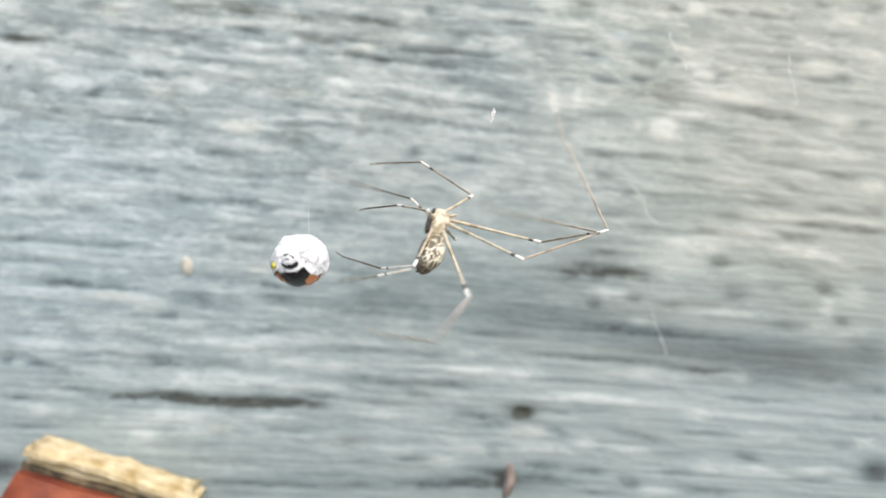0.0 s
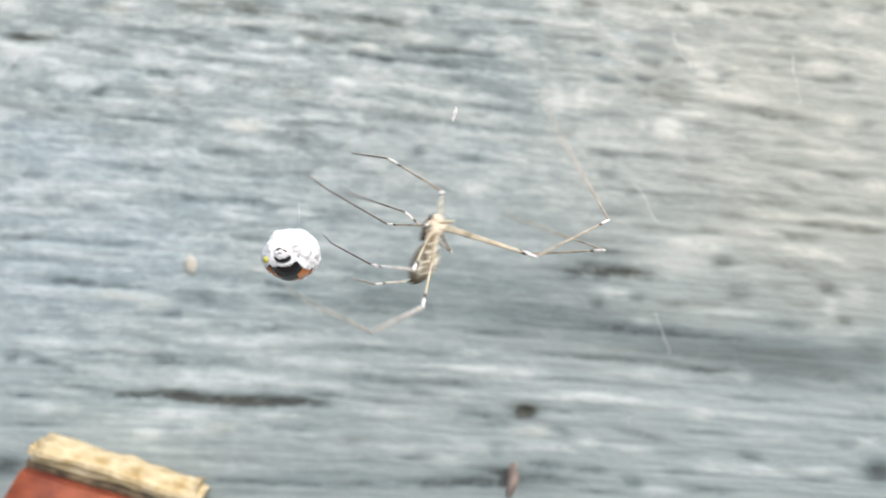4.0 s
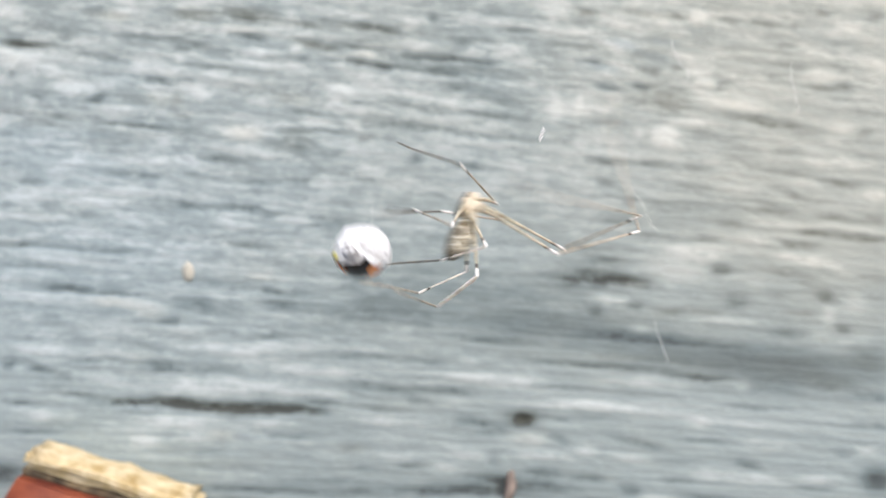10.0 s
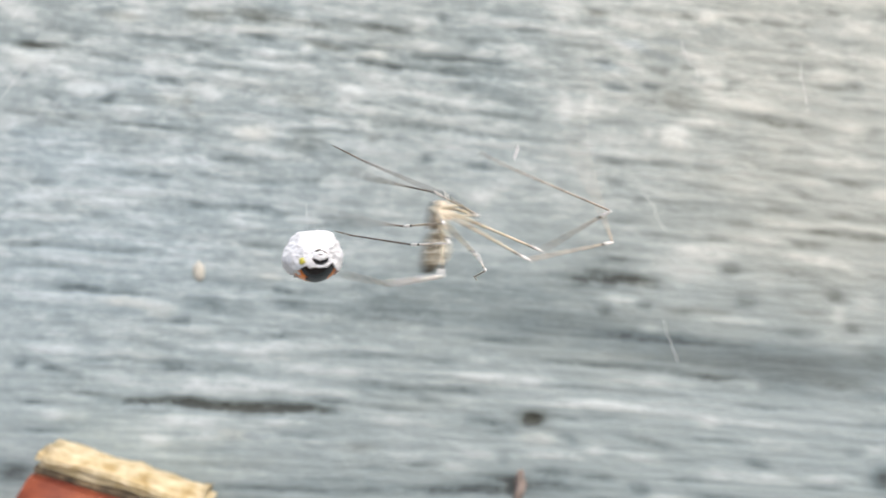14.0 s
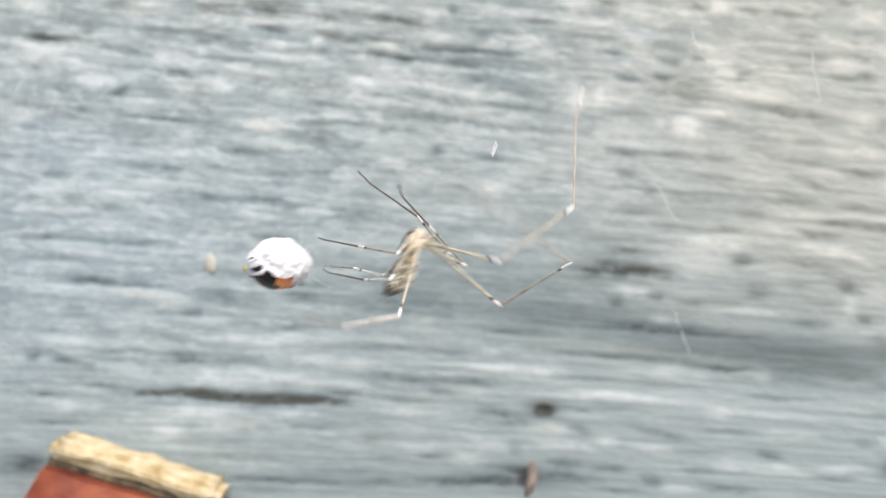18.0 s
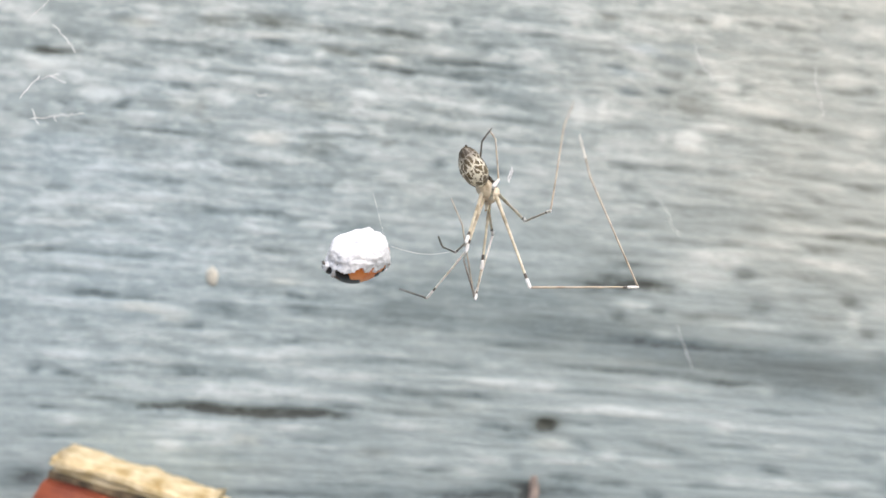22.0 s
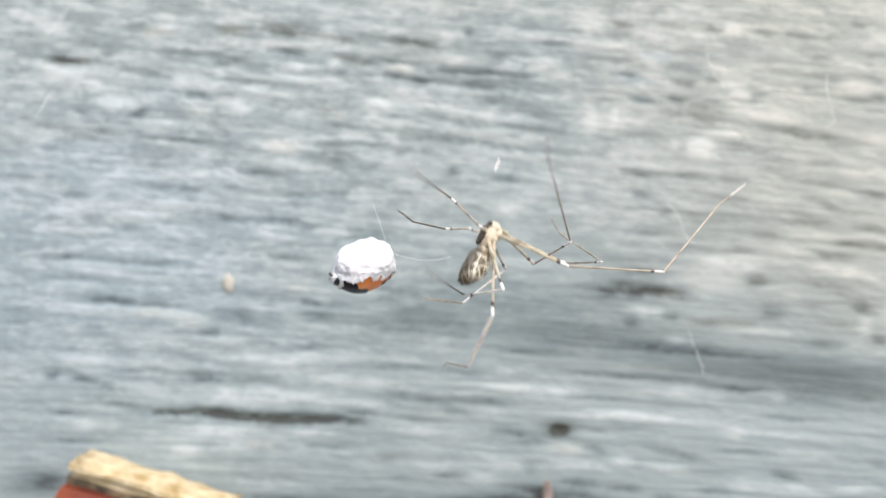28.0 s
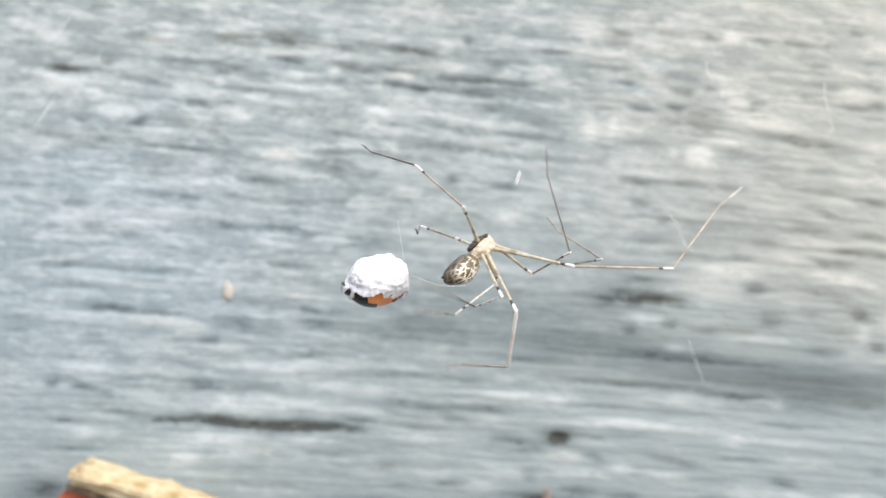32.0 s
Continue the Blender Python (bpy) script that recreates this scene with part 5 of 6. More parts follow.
    walk(prey, [(t, Matrix.Translation(p) @ pose(0, 0, 0, 0, level(tilts, t), 0) @ pose(0, 0, 0, 0, 0, level(turns, t))) for t, p in course((
        (0, -0.01610, -0.04000, 1.29848), (0.5, -0.01834, -0.04000, 1.29781), (1, -0.01810, -0.04000, 1.29870), (1.5, -0.01689, -0.04000, 1.29785),
        (2, -0.01850, -0.04000, 1.29760), (2.5, -0.01835, -0.04000, 1.29792), (3, -0.02562, -0.04000, 1.29919), (3.5, -0.01692, -0.04000, 1.29904),
        (5.5, -0.02089, -0.04000, 1.29881), (6, -0.01788, -0.04000, 1.29921), (6.5, -0.01835, -0.04000, 1.29828), (7, -0.01580, -0.04000, 1.29883),
        (7.5, -0.01368, -0.04000, 1.29944), (8, -0.00953, -0.04000, 1.29964), (8.5, -0.00804, -0.04000, 1.30040), (9, -0.00918, -0.04000, 1.30189),
        (9.5, -0.01080, -0.04000, 1.30011), (10, -0.00933, -0.04000, 1.30029), (10.5, -0.00727, -0.04000, 1.30092), (11, -0.01315, -0.04000, 1.29955),
        (11.5, -0.01750, -0.04000, 1.30239), (12, -0.01360, -0.04000, 1.29961), (12.5, -0.00909, -0.04000, 1.30280), (13, -0.01947, -0.04000, 1.30043),
        (13.5, -0.01174, -0.04000, 1.29987), (14, -0.01596, -0.04000, 1.29972), (14.5, -0.01851, -0.04000, 1.29941), (16.5, -0.01534, -0.04000, 1.29932),
        (17, -0.01853, -0.04000, 1.29874), (17.5, -0.01968, -0.04000, 1.29796), (18, -0.02139, -0.04000, 1.29786), (18.5, -0.01975, -0.04000, 1.29803),
        (19, -0.01446, -0.04000, 1.29789), (19.5, -0.01635, -0.04000, 1.29804), (20, -0.01676, -0.04000, 1.29769), (20.5, -0.01443, -0.04000, 1.29963),
        (21, -0.01319, -0.04000, 1.30000), (21.5, -0.01115, -0.04000, 1.29917), (22, -0.01258, -0.04000, 1.30042), (22.5, -0.00984, -0.04000, 1.29933),
        (23, -0.01211, -0.04000, 1.29862), (23.5, -0.01392, -0.04000, 1.29795), (24, -0.01271, -0.04000, 1.29843), (24.5, -0.01011, -0.04000, 1.29873),
        (25, -0.01223, -0.04000, 1.29899), (25.5, -0.01260, -0.04000, 1.29772), (27.5, -0.01330, -0.04000, 1.29956), (28, -0.01376, -0.04000, 1.30015),
        (28.5, -0.01375, -0.04000, 1.30139), (29, -0.01475, -0.04000, 1.30075), (29.5, -0.00994, -0.04000, 1.29919), (30, -0.00760, -0.04000, 1.30073),
        (30.5, -0.00982, -0.04000, 1.30157), (31, -0.01003, -0.04000, 1.29951), (31.5, -0.01298, -0.04000, 1.29984), (32, -0.01215, -0.04000, 1.29947)), tremor(((0, 0.1, 90), (9, 0.2, 90), (10, 0.7, 120), (11, 0.1, 90), (12, 0.7, 90), (13, 0.2, 0), (18, 0.4, 20), (19, 0.1, 0), (28, 0.1, 90), (29, 0.6, 70), (30, 0.4, 70), (31, 0.15, 90), (32, 0.05, 90))))])
    walk(tuft, [(t, pose(x, y, z, 0, 20, 0)) for t, x, y, z in (
        (0, 0.00577, -0.03600, 1.31559), (1, 0.00447, -0.03600, 1.31578), (2, 0.00371, -0.03600, 1.31552), (3, 0.00003, -0.03600, 1.31572),
        (6, 0.00373, -0.03600, 1.31568), (7, 0.00455, -0.03600, 1.31642), (8, 0.01044, -0.03600, 1.31662), (9, 0.01233, -0.03600, 1.31700),
        (10, 0.01126, -0.03600, 1.31432), (11, 0.01066, -0.03600, 1.31517), (12, 0.00962, -0.03600, 1.31252), (13, 0.00628, -0.03600, 1.31219),
        (14, 0.00707, -0.03600, 1.31219), (17, 0.00531, -0.03600, 1.31156), (18, 0.00314, -0.03600, 1.31152), (19, 0.00620, -0.03600, 1.31127),
        (20, 0.00451, -0.03600, 1.31105), (21, 0.00455, -0.03600, 1.31049), (22, 0.00470, -0.03600, 1.31026), (23, 0.00686, -0.03600, 1.31159),
        (24, 0.00672, -0.03600, 1.31266), (25, 0.00842, -0.03600, 1.31234), (28, 0.00150, -0.03600, 1.31238), (29, 0.00070, -0.03600, 1.31215),
        (30, 0.00691, -0.03600, 1.31266), (31, 0.00603, -0.03600, 1.31193), (32, 0.00406, -0.03600, 1.31195))])
    for ob, base in wisps:
        walk(ob, [(t, Matrix.Translation(base + d)) for t, d in zip(STEPS, tremor(((0, 2.5, 60), (12.3, 2.5, 60), (12.8, 0.3, 60), (13.2, 0.3, 60), (13.7, 2.5, 60), (20, 2.5, 70), (21, 1.2, 70), (21.5, 0.15, 60), (22.6, 0.15, 60), (23, 0.45, 60), (24.2, 1.8, 60), (25, 2.5, 60), (32, 2.5, 60))))])
    trunk = aimed([(0, -25, -57), (1, -35, -62), (2, -25, -65), (3, -55, -64), (6, -81, -79), (7, -31, -65), (8, -44, -64), (9, -89, -76), (10, -49, -66), (11, -79, -84), (12, -81, -83), (13, -82, -77), (14, -83, -80), (17, -80, -80), (18, -81, -65), (19, -59, -65), (20, -63, -27), (20.5, -86, -6), (21, -88, 4), (22, -37, 42), (22.5, -70, 32), (23, -88, 0), (24, -39, -5), (25, -29, -13), (25.5, -58, -50), (27.5, -58, -55), (28, -58, -58), (29, -84, -70), (30, -64, -51), (31, -49, -69), (32, -50, -37)], 1)
    walk(abdomen, [(t, Matrix.LocRotScale(q @ Vector((0, 0, 0.0015)) + Vector((0.0002, 0, -0.0003)), q, None)) for t, q in zip(STEPS, trunk)])
    walk(cephalothorax, [(t, Matrix.LocRotScale(q @ Vector((0, 0, 0.00055)), q @ Euler((math.pi, 0, 0)).to_quaternion(), None)) for t, q in zip(STEPS, trunk)])
    swing(leg_a, [
        [0, 46, -20, 124, 15, -138, 59], [1, 58, -16, 122, 16, -136, 57], [2, 57, -21, 120, 19, -132, 53], [3, 53, -18, 127, 12, -146, 60], [3.5, 61, -15, 133, 20, -130, 57], [5.5, 57, -17, 114, 16, -131, 54], [6, 62, -24, 123, 15, -132, 60],
        [7, 51, -24, 124, 12, -125, 63], [8, 44, -21, 125, 17, -142, 59], [9, 53, -26, 121, 12, -143, 63], [10, 50, -27, 125, 12, -158, 63], [11, 53, -21, 119, 14, -139, 64],
        [12, 63, -24, 127, 10, -33, 51], [13, 40, -20, 129, 10, -156, 63], [14, 52, -25, 125, 9, -156, 56], [14.5, 41, -21, 130, 12, -145, 60], [16.5, 43, -19, 132, 11, -159, 67], [17, 41, -21, 131, 13, -148, 57], [18, 45, -10, 129, 29, 172, 53],
        [19, 45, 0, 127, 32, -149, 40], [20, 48, -16, 127, 21, -151, 46], [20.5, 81, -45, 113, -3, -153, 49], [21, 68, -46, 102, 10, -155, 51], [21.5, 64, -36, 106, 12, -117, 59], [22, 37, -60, 103, 0, -121, 65], [22.5, 32, -54, 96, 6, -131, 62], [23, 61, -47, 111, 5, -142, 60], [23.5, 29, -12, 80, 14, -164, 41],
        [24, 28, -15, 135, 8, 150, 51], [24.5, 22, -14, 136, 2, 150, 46], [25, 24, -19, 134, 1, 154, 48], [25.5, 17, -24, 139, -6, 147, 41], [27.5, 44, -10, 116, 0, 135, 37], [28, 38, -17, 117, -3, 135, 35], [29, 41, -15, 112, -2, 146, 38], [30, 40, -13, 112, -3, 134, 39],
        [31, 41, -12, 113, -2, 139, 40], [32, 47, -10, 113, -1, 141, 33]], ((0, 0.5), (7, 1), (13, 1), (17, 2), (18, 5), (20, 0.4), (32, 0.3)), "Y", ((0, 2), (1, 0.5), (2, 0.5), (3, 4), (6, 1), (7, 8), (9, 1), (10, 8), (11, 1), (12, 1), (13, 9), (14, 9), (17, 6), (18, 1), (20, 3), (22, 1), (24, 1), (32, 0.5)), shiver)
    swing(leg_b, [
        [0, 113, -12, 33, 6, -132, 11], [1, 113, -10, 48, 7, -122, 14], [2, 112, -17, 29, 4, -128, 16], [3, 121, -19, 46, 1, -146, 14], [5.5, 117, -9, 59, 6, -126, 17], [6, 103, -19, 43, 1, -124, 17],
        [7, 99, -14, 30, 1, -129, 12], [8, 109, -13, 22, 1, -134, 12], [9, 97, -15, 32, 1, -130, 13], [10, 115, -25, 61, 22, -58, 8], [11, 111, -17, 67, 33, -84, 18],
        [12, 113, -24, 79, 27, -74, 23], [13, 111, -16, 57, 31, -111, 20], [14, 110, -21, 53, 26, -119, 23], [14.5, 122, -21, 78, 36, -104, 22], [16.5, 119, -21, 80, 32, -111, 25], [17, 110, -17, 40, 29, -120, 23], [18, 113, -39, 63, 30, -103, 36],
        [19, 98, -17, 44, 42, -126, 23], [20, 104, -38, 49, 22, -146, 20], [20.5, 129, -13, 79, 35, -126, 67], [21, 137, -12, 39, 19, -164, 58], [21.5, 145, -3, 27, 16, -177, 61], [22, 160, -14, 13, 5, 164, 52], [22.5, 151, -12, 14, 6, -7, 45], [23, 141, -26, 52, 23, -15, 23], [23.5, 162, -5, 60, 32, -7, 38],
        [24, 149, -11, 32, 8, -16, 28], [24.5, 141, -3, 28, 7, -14, 15], [25, 138, -7, 25, 6, -17, 19], [25.5, 137, -11, 29, -3, -21, 8], [27.5, 140, -11, 24, 3, -169, 16], [28, 135, -17, 19, 1, -164, 15], [29, 135, -17, 15, 6, -169, 19], [30, 136, -12, 20, 4, -29, 10],
        [31, 132, -11, 20, 9, -160, 16], [32, 131, -11, 19, 4, -163, 15]], ((0, 0.5), (9, 2), (12, 0.5), (17, 3), (18, 0.6), (20, 0.3), (32, 0.3)), "Y", ((0, 4), (8, 4), (9, 5), (10, 6), (11, 1), (13, 1), (17, 2), (18, 7), (20, 4), (21, 2), (24, 0), (32, 0.5)), shiver)
    swing(leg_c, [
        [0, 157, 15, -57, 27, -24, -5], [1, 166, 18, -55, 24, -18, -7], [2, 166, 14, -48, 29, -54, -1], [3, 165, 11, -32, 24, -17, -4], [3.5, 178, 23, -62, 28, -13, -2], [5.5, 179, 19, -45, 19, -33, -2], [6, 177, 14, -48, 20, -40, 1],
        [7, 158, 10, -56, 27, -38, -1], [8, 174, 24, -70, 34, -40, 1], [9, 172, 8, -53, 36, -44, 9], [10, 162, -2, -41, 32, -31, 5], [11, 172, 10, -54, 31, -38, 6],
        [12, 153, -6, -29, 13, -13, 2], [13, 168, -2, -84, 40, -34, 8], [14, 157, -5, -29, 15, -66, 20], [14.5, 164, 2, -39, 17, -63, 19], [16.5, 157, -2, -85, 37, -40, 14], [17, 169, -3, -84, 43, -28, 1], [18, 159, -15, -33, 33, -28, 18],
        [19, -178, 12, -55, 36, -37, 13], [20, 176, 8, -28, 16, -32, 4], [20.5, 158, -21, 79, 64, 3, 43], [21, 163, 8, 1, 15, -164, 57], [21.5, 165, 3, 6, 22, -170, 56], [22, -84, -83, -6, -22, -173, 22], [22.5, 52, -88, -10, -21, -176, 23], [23, 111, -60, 6, -8, -179, 24], [23.5, 172, -17, -18, 19, -161, 26],
        [24, 174, -11, -10, 20, -20, 28], [24.5, 166, -4, -7, 16, -20, 16], [25, 165, -3, -9, 14, -24, 19], [27.5, 147, -25, 19, 31, -154, 70], [28, 145, -27, 29, 18, -142, 69], [29, 133, -4, 9, -3, -149, 63], [30, 130, -15, 18, 25, -119, 62],
        [31, 135, -15, 18, 20, -75, 69], [32, 141, -25, 31, 18, -154, 61]], ((0, 1), (1, 0.5), (2, 11), (3, 4), (5, 3), (6, 9), (7, 1), (8, 0.5), (9, 4), (10, 6), (11, 0), (12, 7), (14, 9), (17, 1), (19, 0), (20, 2), (22, 0), (25, 1), (28, 1), (29, 6), (30, 5), (31, 0), (32, 0)), "Y", ((0, 3), (2, 5), (6, 3), (8, 3), (9, 6), (11, 0), (13, 4), (17, 0), (19, 0), (28, 3), (29, 1), (30, 6), (31, 1), (32, 1)), shiver)
    swing(leg_d, [
        [0, -3, 3, -156, 6, -148, -1], [1, 0, -2, -145, 7, -121, 2], [2, -4, -5, -149, 12, -134, -5], [3, -1, -2, -149, 8, -113, 25], [3.5, -1, -2, -152, 1, -86, 34], [5.5, -3, -4, -131, 5, -127, 3], [6, -2, -4, -160, -5, -138, 9],
        [7, -4, -3, -150, 6, -157, -5], [8, -27, 0, -145, 9, -150, -1], [9, -12, -15, -145, 9, -136, 12], [10, -11, -19, -151, 13, -151, 1], [11, -13, -10, -139, 9, -144, 5],
        [12, -5, -27, -167, 0, -136, -3], [13, -2, -9, -157, 2, -100, 8], [14, 6, -11, -149, -1, -82, 6], [14.5, -31, -18, -139, 2, -129, 8], [16.5, -17, -9, -140, 7, -137, 4], [17, -3, -9, -118, 8, -148, -6], [18, -6, -11, -146, 5, -143, 6],
        [19, -12, 1, -143, 11, -145, 6], [20, -7, -9, -147, 3, -130, 28], [20.5, -7, -3, -175, 24, -175, 33], [21, -18, 5, -176, 7, -172, 26], [22, -16, -41, -172, -7, -10, 4], [22.5, -25, -55, -156, 13, -82, 42], [23, -22, -5, -155, 11, -166, 17],
        [24, -58, 16, -121, 48, -159, 60], [24.5, -49, 17, -82, 35, -178, 53], [25, -60, 7, -122, 36, -173, 58], [25.5, -22, -3, -125, 27, -158, 31], [27.5, -33, 22, -126, 32, -141, 26], [28, -5, 1, -157, 23, -144, 25], [29, -29, 18, -131, 32, -118, 27], [30, -42, 34, -134, 35, -121, 28],
        [31, -33, 30, -120, 40, -122, 31], [32, -12, 24, -130, 35, -135, 15]], ((0, 0.5), (2, 9), (3, 2), (6, 9), (7, 2), (9, 1), (10, 11), (11, 0), (13, 3), (14, 6), (17, 1), (19, 0), (20, 2), (22, 0), (23, 5), (24, 0.3), (25, 0.3), (29, 4), (30, 1.5), (31, 0), (32, 0)), "Y", ((0, 1), (9, 3), (10, 15), (11, 0), (12, 8), (13, 6), (14, 12), (17, 2), (19, 0), (25, 1), (28, 6), (29, 4), (30, 1.5), (31, 1), (32, 0)), shiver)
    swing(leg_e, [
        [0, -17, -32, -151, -3, -146, 8], [1, -7, -18, -135, 0, -155, -1], [2, -14, -34, -157, -5, -152, -2], [3, -16, -32, -151, 0, -149, 11], [3.5, -15, -32, -144, 3, -142, 18], [5.5, -9, -19, -136, 0, -146, 4], [6, -5, -32, -151, -1, -146, 9],
        [7, -16, -32, -149, -1, -152, 8], [8, -19, -26, -153, 0, -147, 8], [9, -12, -24, -165, 2, -145, 9], [10, 15, -31, -142, -11, -140, -3], [11, -9, -15, -152, 0, -135, 5],
        [12, -10, -16, -146, 1, -118, 14], [13, -11, -16, -139, 1, -79, 20], [14, 10, -21, -148, -1, -127, 7], [16.5, -6, -21, -162, 4, -101, 16], [17, -7, -21, -142, 1, -99, 17], [18, -15, -26, -155, -2, -147, 4],
        [19, -25, -40, -162, -3, -29, 18], [20, 20, -37, -137, -18, -140, 24], [20.5, -70, -61, -126, -23, -131, 22], [21, -44, -65, -106, -47, -132, 19], [21.5, -17, -40, -103, -57, -145, 21], [22, -21, -47, -134, -41, -159, 4], [22.5, -29, -60, -139, -50, -109, 40], [23, 5, -58, -145, -27, -31, 38],
        [24, -29, -19, -158, -22, -153, 5], [24.5, -57, -45, -139, 3, -160, 15], [25, -6, -35, -130, -44, -168, 24], [25.5, -14, -49, -151, -37, -167, 23], [27.5, -26, -36, -138, -16, -145, 2], [28, 15, -43, -148, -6, -152, 15], [29, -17, -26, -125, -12, -154, 1], [30, -22, -48, -173, -3, -22, 8],
        [31, -25, -42, -145, -14, -151, 7], [32, 20, -37, -159, -10, -34, 16]], ((0, 0.5), (2, 8), (6, 0.5), (9, 1), (10, 8), (11, 0), (12, 8), (14, 4), (19, 0), (22, 0), (28, 1), (29, 7), (30, 6), (31, 0), (32, 1)), "Y", ((0, 1), (11, 0.5), (19, 2), (22, 0.5), (27, 1), (28, 8), (29, 15), (30, 20), (31, 3), (32, 10)), shiver)
    swing(leg_f, [
        [0, 35, -56, -138, -42, -132, 3], [1, 37, -25, -160, -47, -104, 0], [2, 42, -19, -173, -40, -152, -5], [3, 1, -64, -118, -31, -119, 19], [3.5, -23, -61, -121, -24, -108, 26], [6, -7, -61, -166, -10, -24, -5],
        [7, 85, -52, -147, -66, -50, 5], [8, 34, -59, -162, -46, -9, 2], [9, 58, -51, -144, -30, -51, 14], [10, 2, -52, -142, -27, -146, 9], [11, 43, -20, -152, -45, -179, -9],
        [12, 1, -55, -137, -31, -128, -1], [13, 49, -38, 175, -56, -141, 0], [14, -2, -43, -129, -7, -140, 6], [14.5, 1, -47, -140, -31, -141, 2], [16.5, 43, -41, -143, -41, -124, -4], [17, 55, -37, 169, -68, -119, 2], [18, -21, -54, -121, -10, -137, 3],
        [19, 41, -31, -141, -44, -136, -3], [20, -5, -61, -130, -31, -129, 13], [20.5, 20, -34, 171, -8, -68, 4], [21, 17, -49, 176, -14, -8, -9], [21.5, 12, -51, 176, -10, -38, 62], [22, 0, 5, 174, 9, -179, 38], [23, -2, -54, -121, -67, -159, -3], [23.5, 3, -27, -56, -78, -158, 17],
        [24, -10, -50, -171, -41, -157, 36], [24.5, 11, -43, 173, -33, -90, 53], [25, 10, -46, -178, -31, -33, 28], [25.5, 19, -48, 178, -53, -36, 5], [27.5, -3, -52, -157, -45, -147, 4], [28, -4, -66, -146, -51, -163, -2], [29, 25, -33, -160, -46, -145, 6], [30, 32, -48, 171, -58, 179, -8],
        [31, 33, -47, -159, -32, -33, 9], [32, 28, -44, -170, -56, -138, -2]], ((0, 4), (1, 2), (3, 2), (6, 5), (7, 9), (8, 2), (9, 3), (10, 3), (11, 0), (12, 8), (13, 8), (14, 12), (17, 5), (18, 3), (19, 6), (20, 0), (24, 0), (29, 1), (30, 1), (31, 1), (32, 1)), "Y", ((0, 3), (8, 4), (19, 6), (22, 0), (28, 4), (32, 4)), shiver, ((0,7),(1,2),(3,2),(6,4),(7,5),(8,2),(11,0),(12,7),(13,5),(14,5),(17,4),(18,3),(19,9),(20,0),(24,0),(29,1),(31,1),(32,1)))
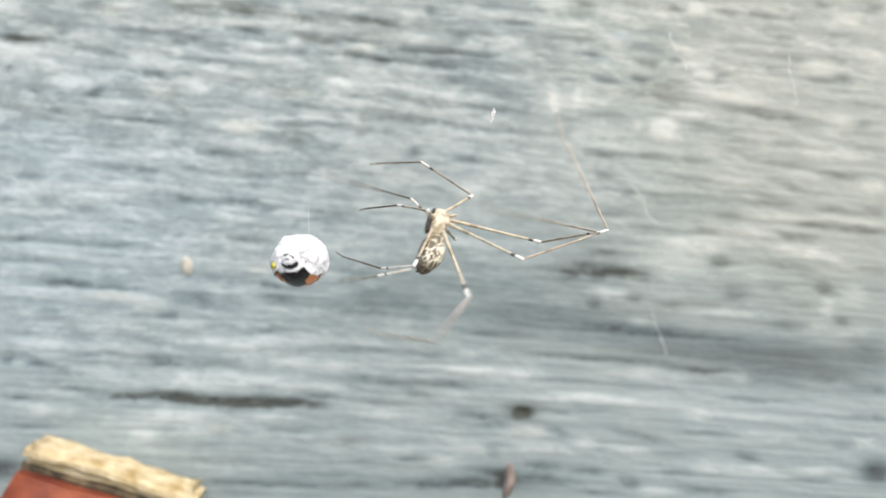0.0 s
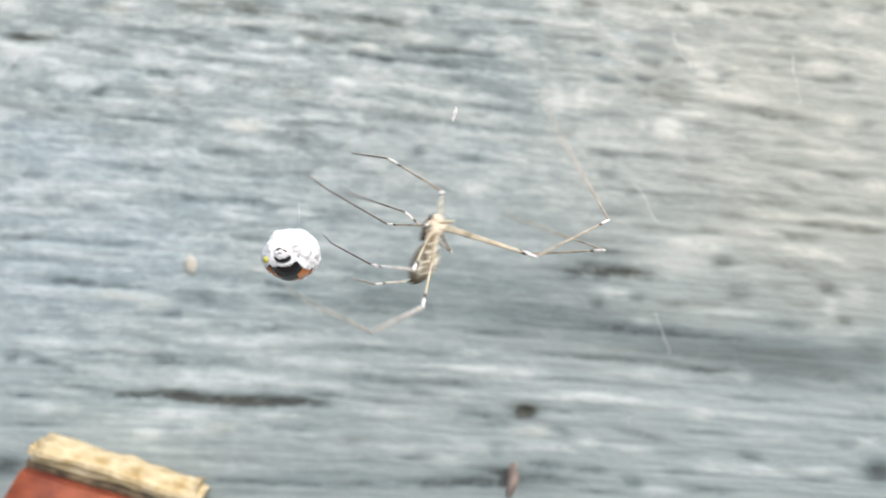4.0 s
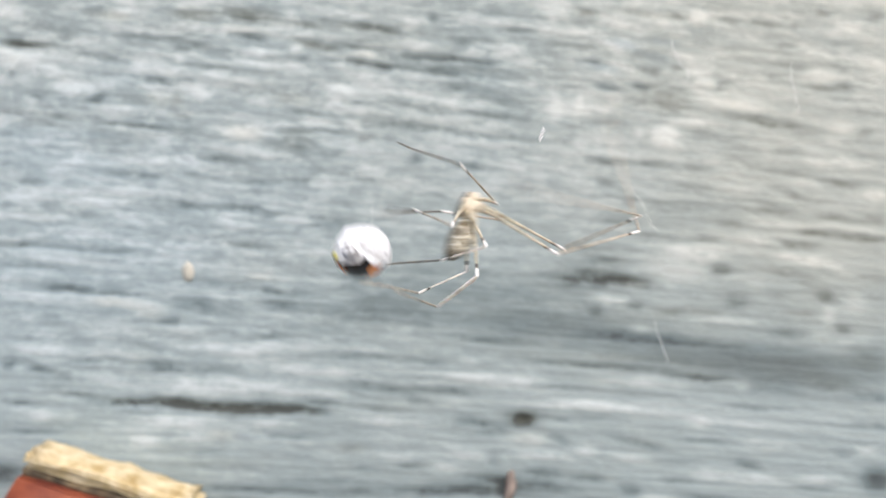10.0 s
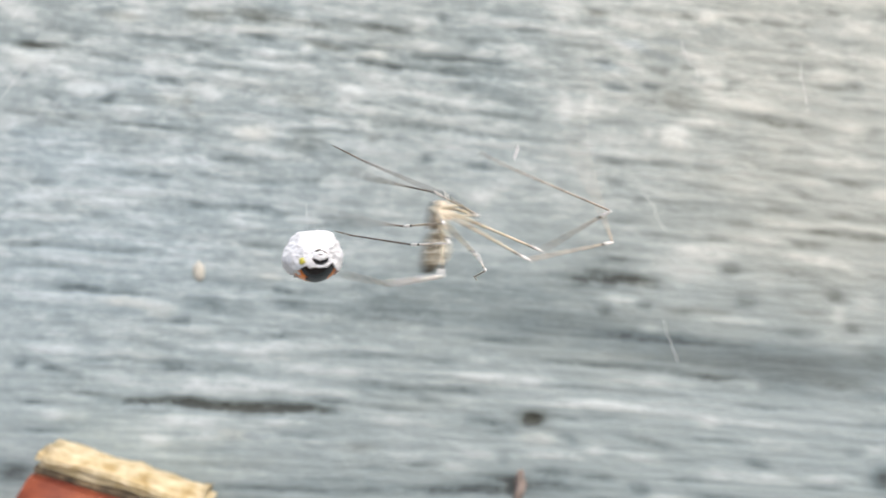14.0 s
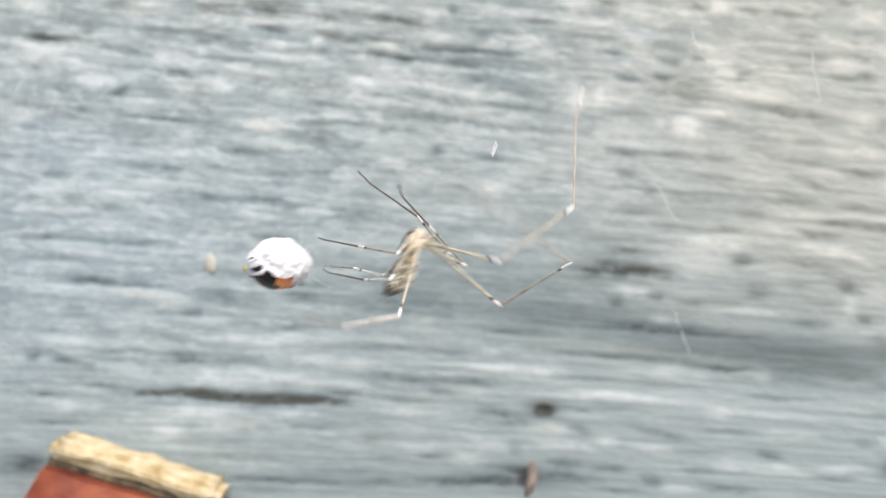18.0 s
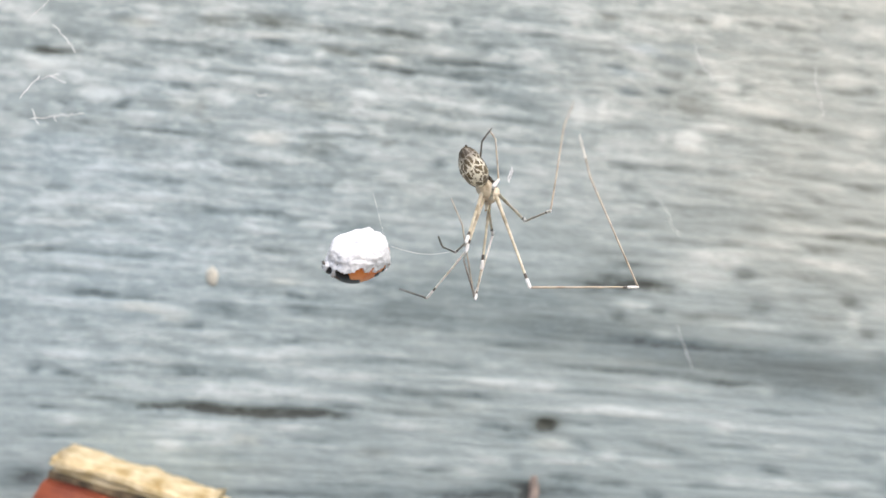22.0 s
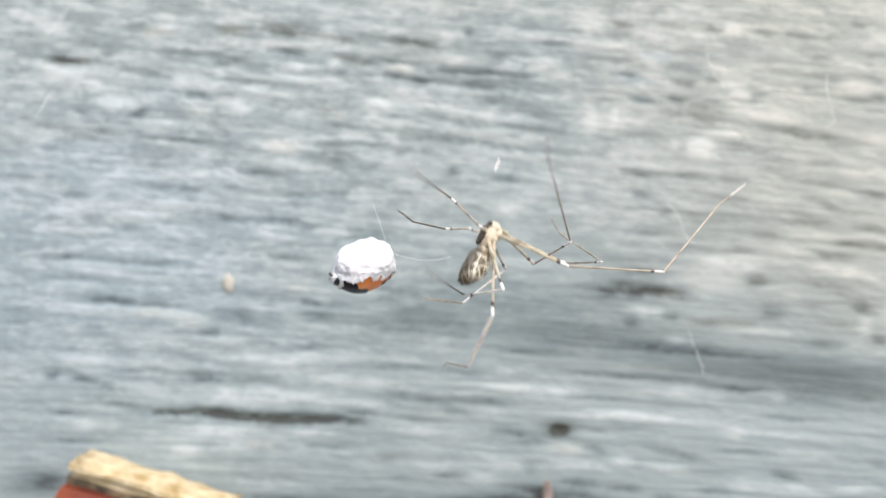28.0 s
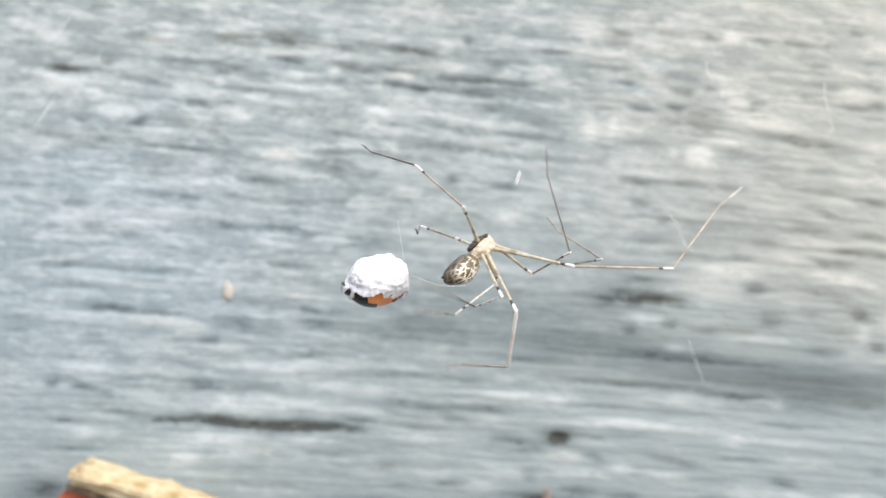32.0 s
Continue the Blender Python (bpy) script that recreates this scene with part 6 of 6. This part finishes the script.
    swing(leg_g, [
        [0, 170, -10, -72, 41, -63, 13], [1, 152, -3, -45, 20, -64, 15], [2, 165, -12, -61, 13, -80, 24], [3, 175, -16, -37, 17, -36, 18], [3.5, 173, -16, -85, 43, -37, 10], [6, 152, -15, -62, 21, -40, 14],
        [7, 164, -10, -87, 30, -47, 12], [8, 131, -29, -48, -25, -18, 9], [9, 154, -2, -48, 18, -63, 11], [10, 156, -7, -88, 8, -38, -3], [11, 159, 8, -40, 14, -54, 8],
        [12, 156, -1, -44, 22, -23, 2], [13, 173, 11, -30, 11, -39, 4], [14, 154, 3, -46, 19, -46, 7], [14.5, -163, 12, -43, 24, -38, 14], [17, 168, 5, -38, 17, -77, 12], [18, 143, -16, -48, 39, -17, 18],
        [19, 146, -6, -90, 43, -32, 14], [20, 129, -17, -86, 49, -17, 19], [20.5, -157, 6, -4, 6, -12, 42], [21, -139, 14, -2, 7, -172, 40], [21.5, -164, 21, -3, 7, -4, 56], [22, -178, 11, -9, 6, 1, 18], [23, 159, -41, -6, -24, -10, 5],
        [24, -87, 16, -139, 33, -8, 0], [24.5, -101, 0, -27, 23, 13, 20], [25, -99, -4, -27, 24, 174, 28], [25.5, -153, 26, -27, 31, -119, 54], [27.5, -137, 9, -32, 14, -26, 11], [28, -161, 8, -22, -2, -20, 3], [29, -138, 8, -42, 16, -6, 3], [30, -139, 13, -44, 12, -3, -2],
        [31, -140, 11, -34, 18, -11, 5], [32, -155, 10, -34, 10, 1, -7]], ((0, 2), (5, 2), (6, 6), (7, 3), (8, 2), (11, 1), (14, 2), (19, 2), (20, 9), (21, 2), (22, 0), (32, 0.5)), "Y", ((0, 5), (8, 6), (10, 8), (14, 7), (18, 4), (20, 20), (21, 4), (22, 0.5), (32, 0.5)), shiver)
    swing(leg_h, [
        [0, -157, -33, -27, -5, -150, -5], [1, -171, -62, -58, -13, -136, 2], [2, -112, -72, -51, -16, -114, 13], [3, -165, -36, -14, 1, -161, 2], [5.5, -156, -43, -68, -7, -157, 2], [6, -153, -49, -28, -5, -157, 3],
        [7, -172, -7, -18, -10, -18, 0], [8, -154, 10, -23, 16, -42, 9], [9, 107, -51, -43, -22, -121, 11], [10, -178, -52, -46, -17, -24, 7], [11, -166, -37, -43, 1, -20, 9],
        [12, 146, -47, 4, -11, -174, -8], [13, -178, -3, -85, 9, -35, 2], [14, 145, -29, 5, -11, -173, -6], [14.5, 127, -36, -22, -20, -145, 5], [16.5, -165, -2, -71, -80, -11, 0], [17, -161, 1, -37, -14, -49, 10], [18, -152, -24, -22, 8, -153, 1],
        [19, -168, -18, -32, 8, -25, 3], [20, 138, -21, -39, 37, -25, 6], [20.5, -173, -41, -54, -1, -22, 34], [21, 168, -27, -36, -20, -23, 22], [22, 173, -26, -82, -74, -71, 80], [23, -179, -33, -33, 1, -16, 3],
        [24, -166, -43, 18, 12, -176, 19], [25, -176, -37, 13, -44, -45, 32], [25.5, -151, -11, -42, -6, 1, 3], [28, 165, -23, -49, -30, -16, 4], [29, 165, -23, -49, -29, -16, 4], [30, 162, -23, -52, -30, -19, 4],
        [31, 164, -24, -50, -29, -17, 5], [32, 165, -23, -49, -29, -16, 4]], ((0, 2), (1, 10), (2, 7), (3, 2), (6, 2), (9, 1), (22, 0), (23, 8), (24, 0.5), (32, 1)), "Y", ((0, 4), (6, 6), (11, 3), (18, 4), (20, 6), (22, 0), (28, 5), (29, 15), (30, 20), (31, 6), (32, 12)), shiver)


motions()
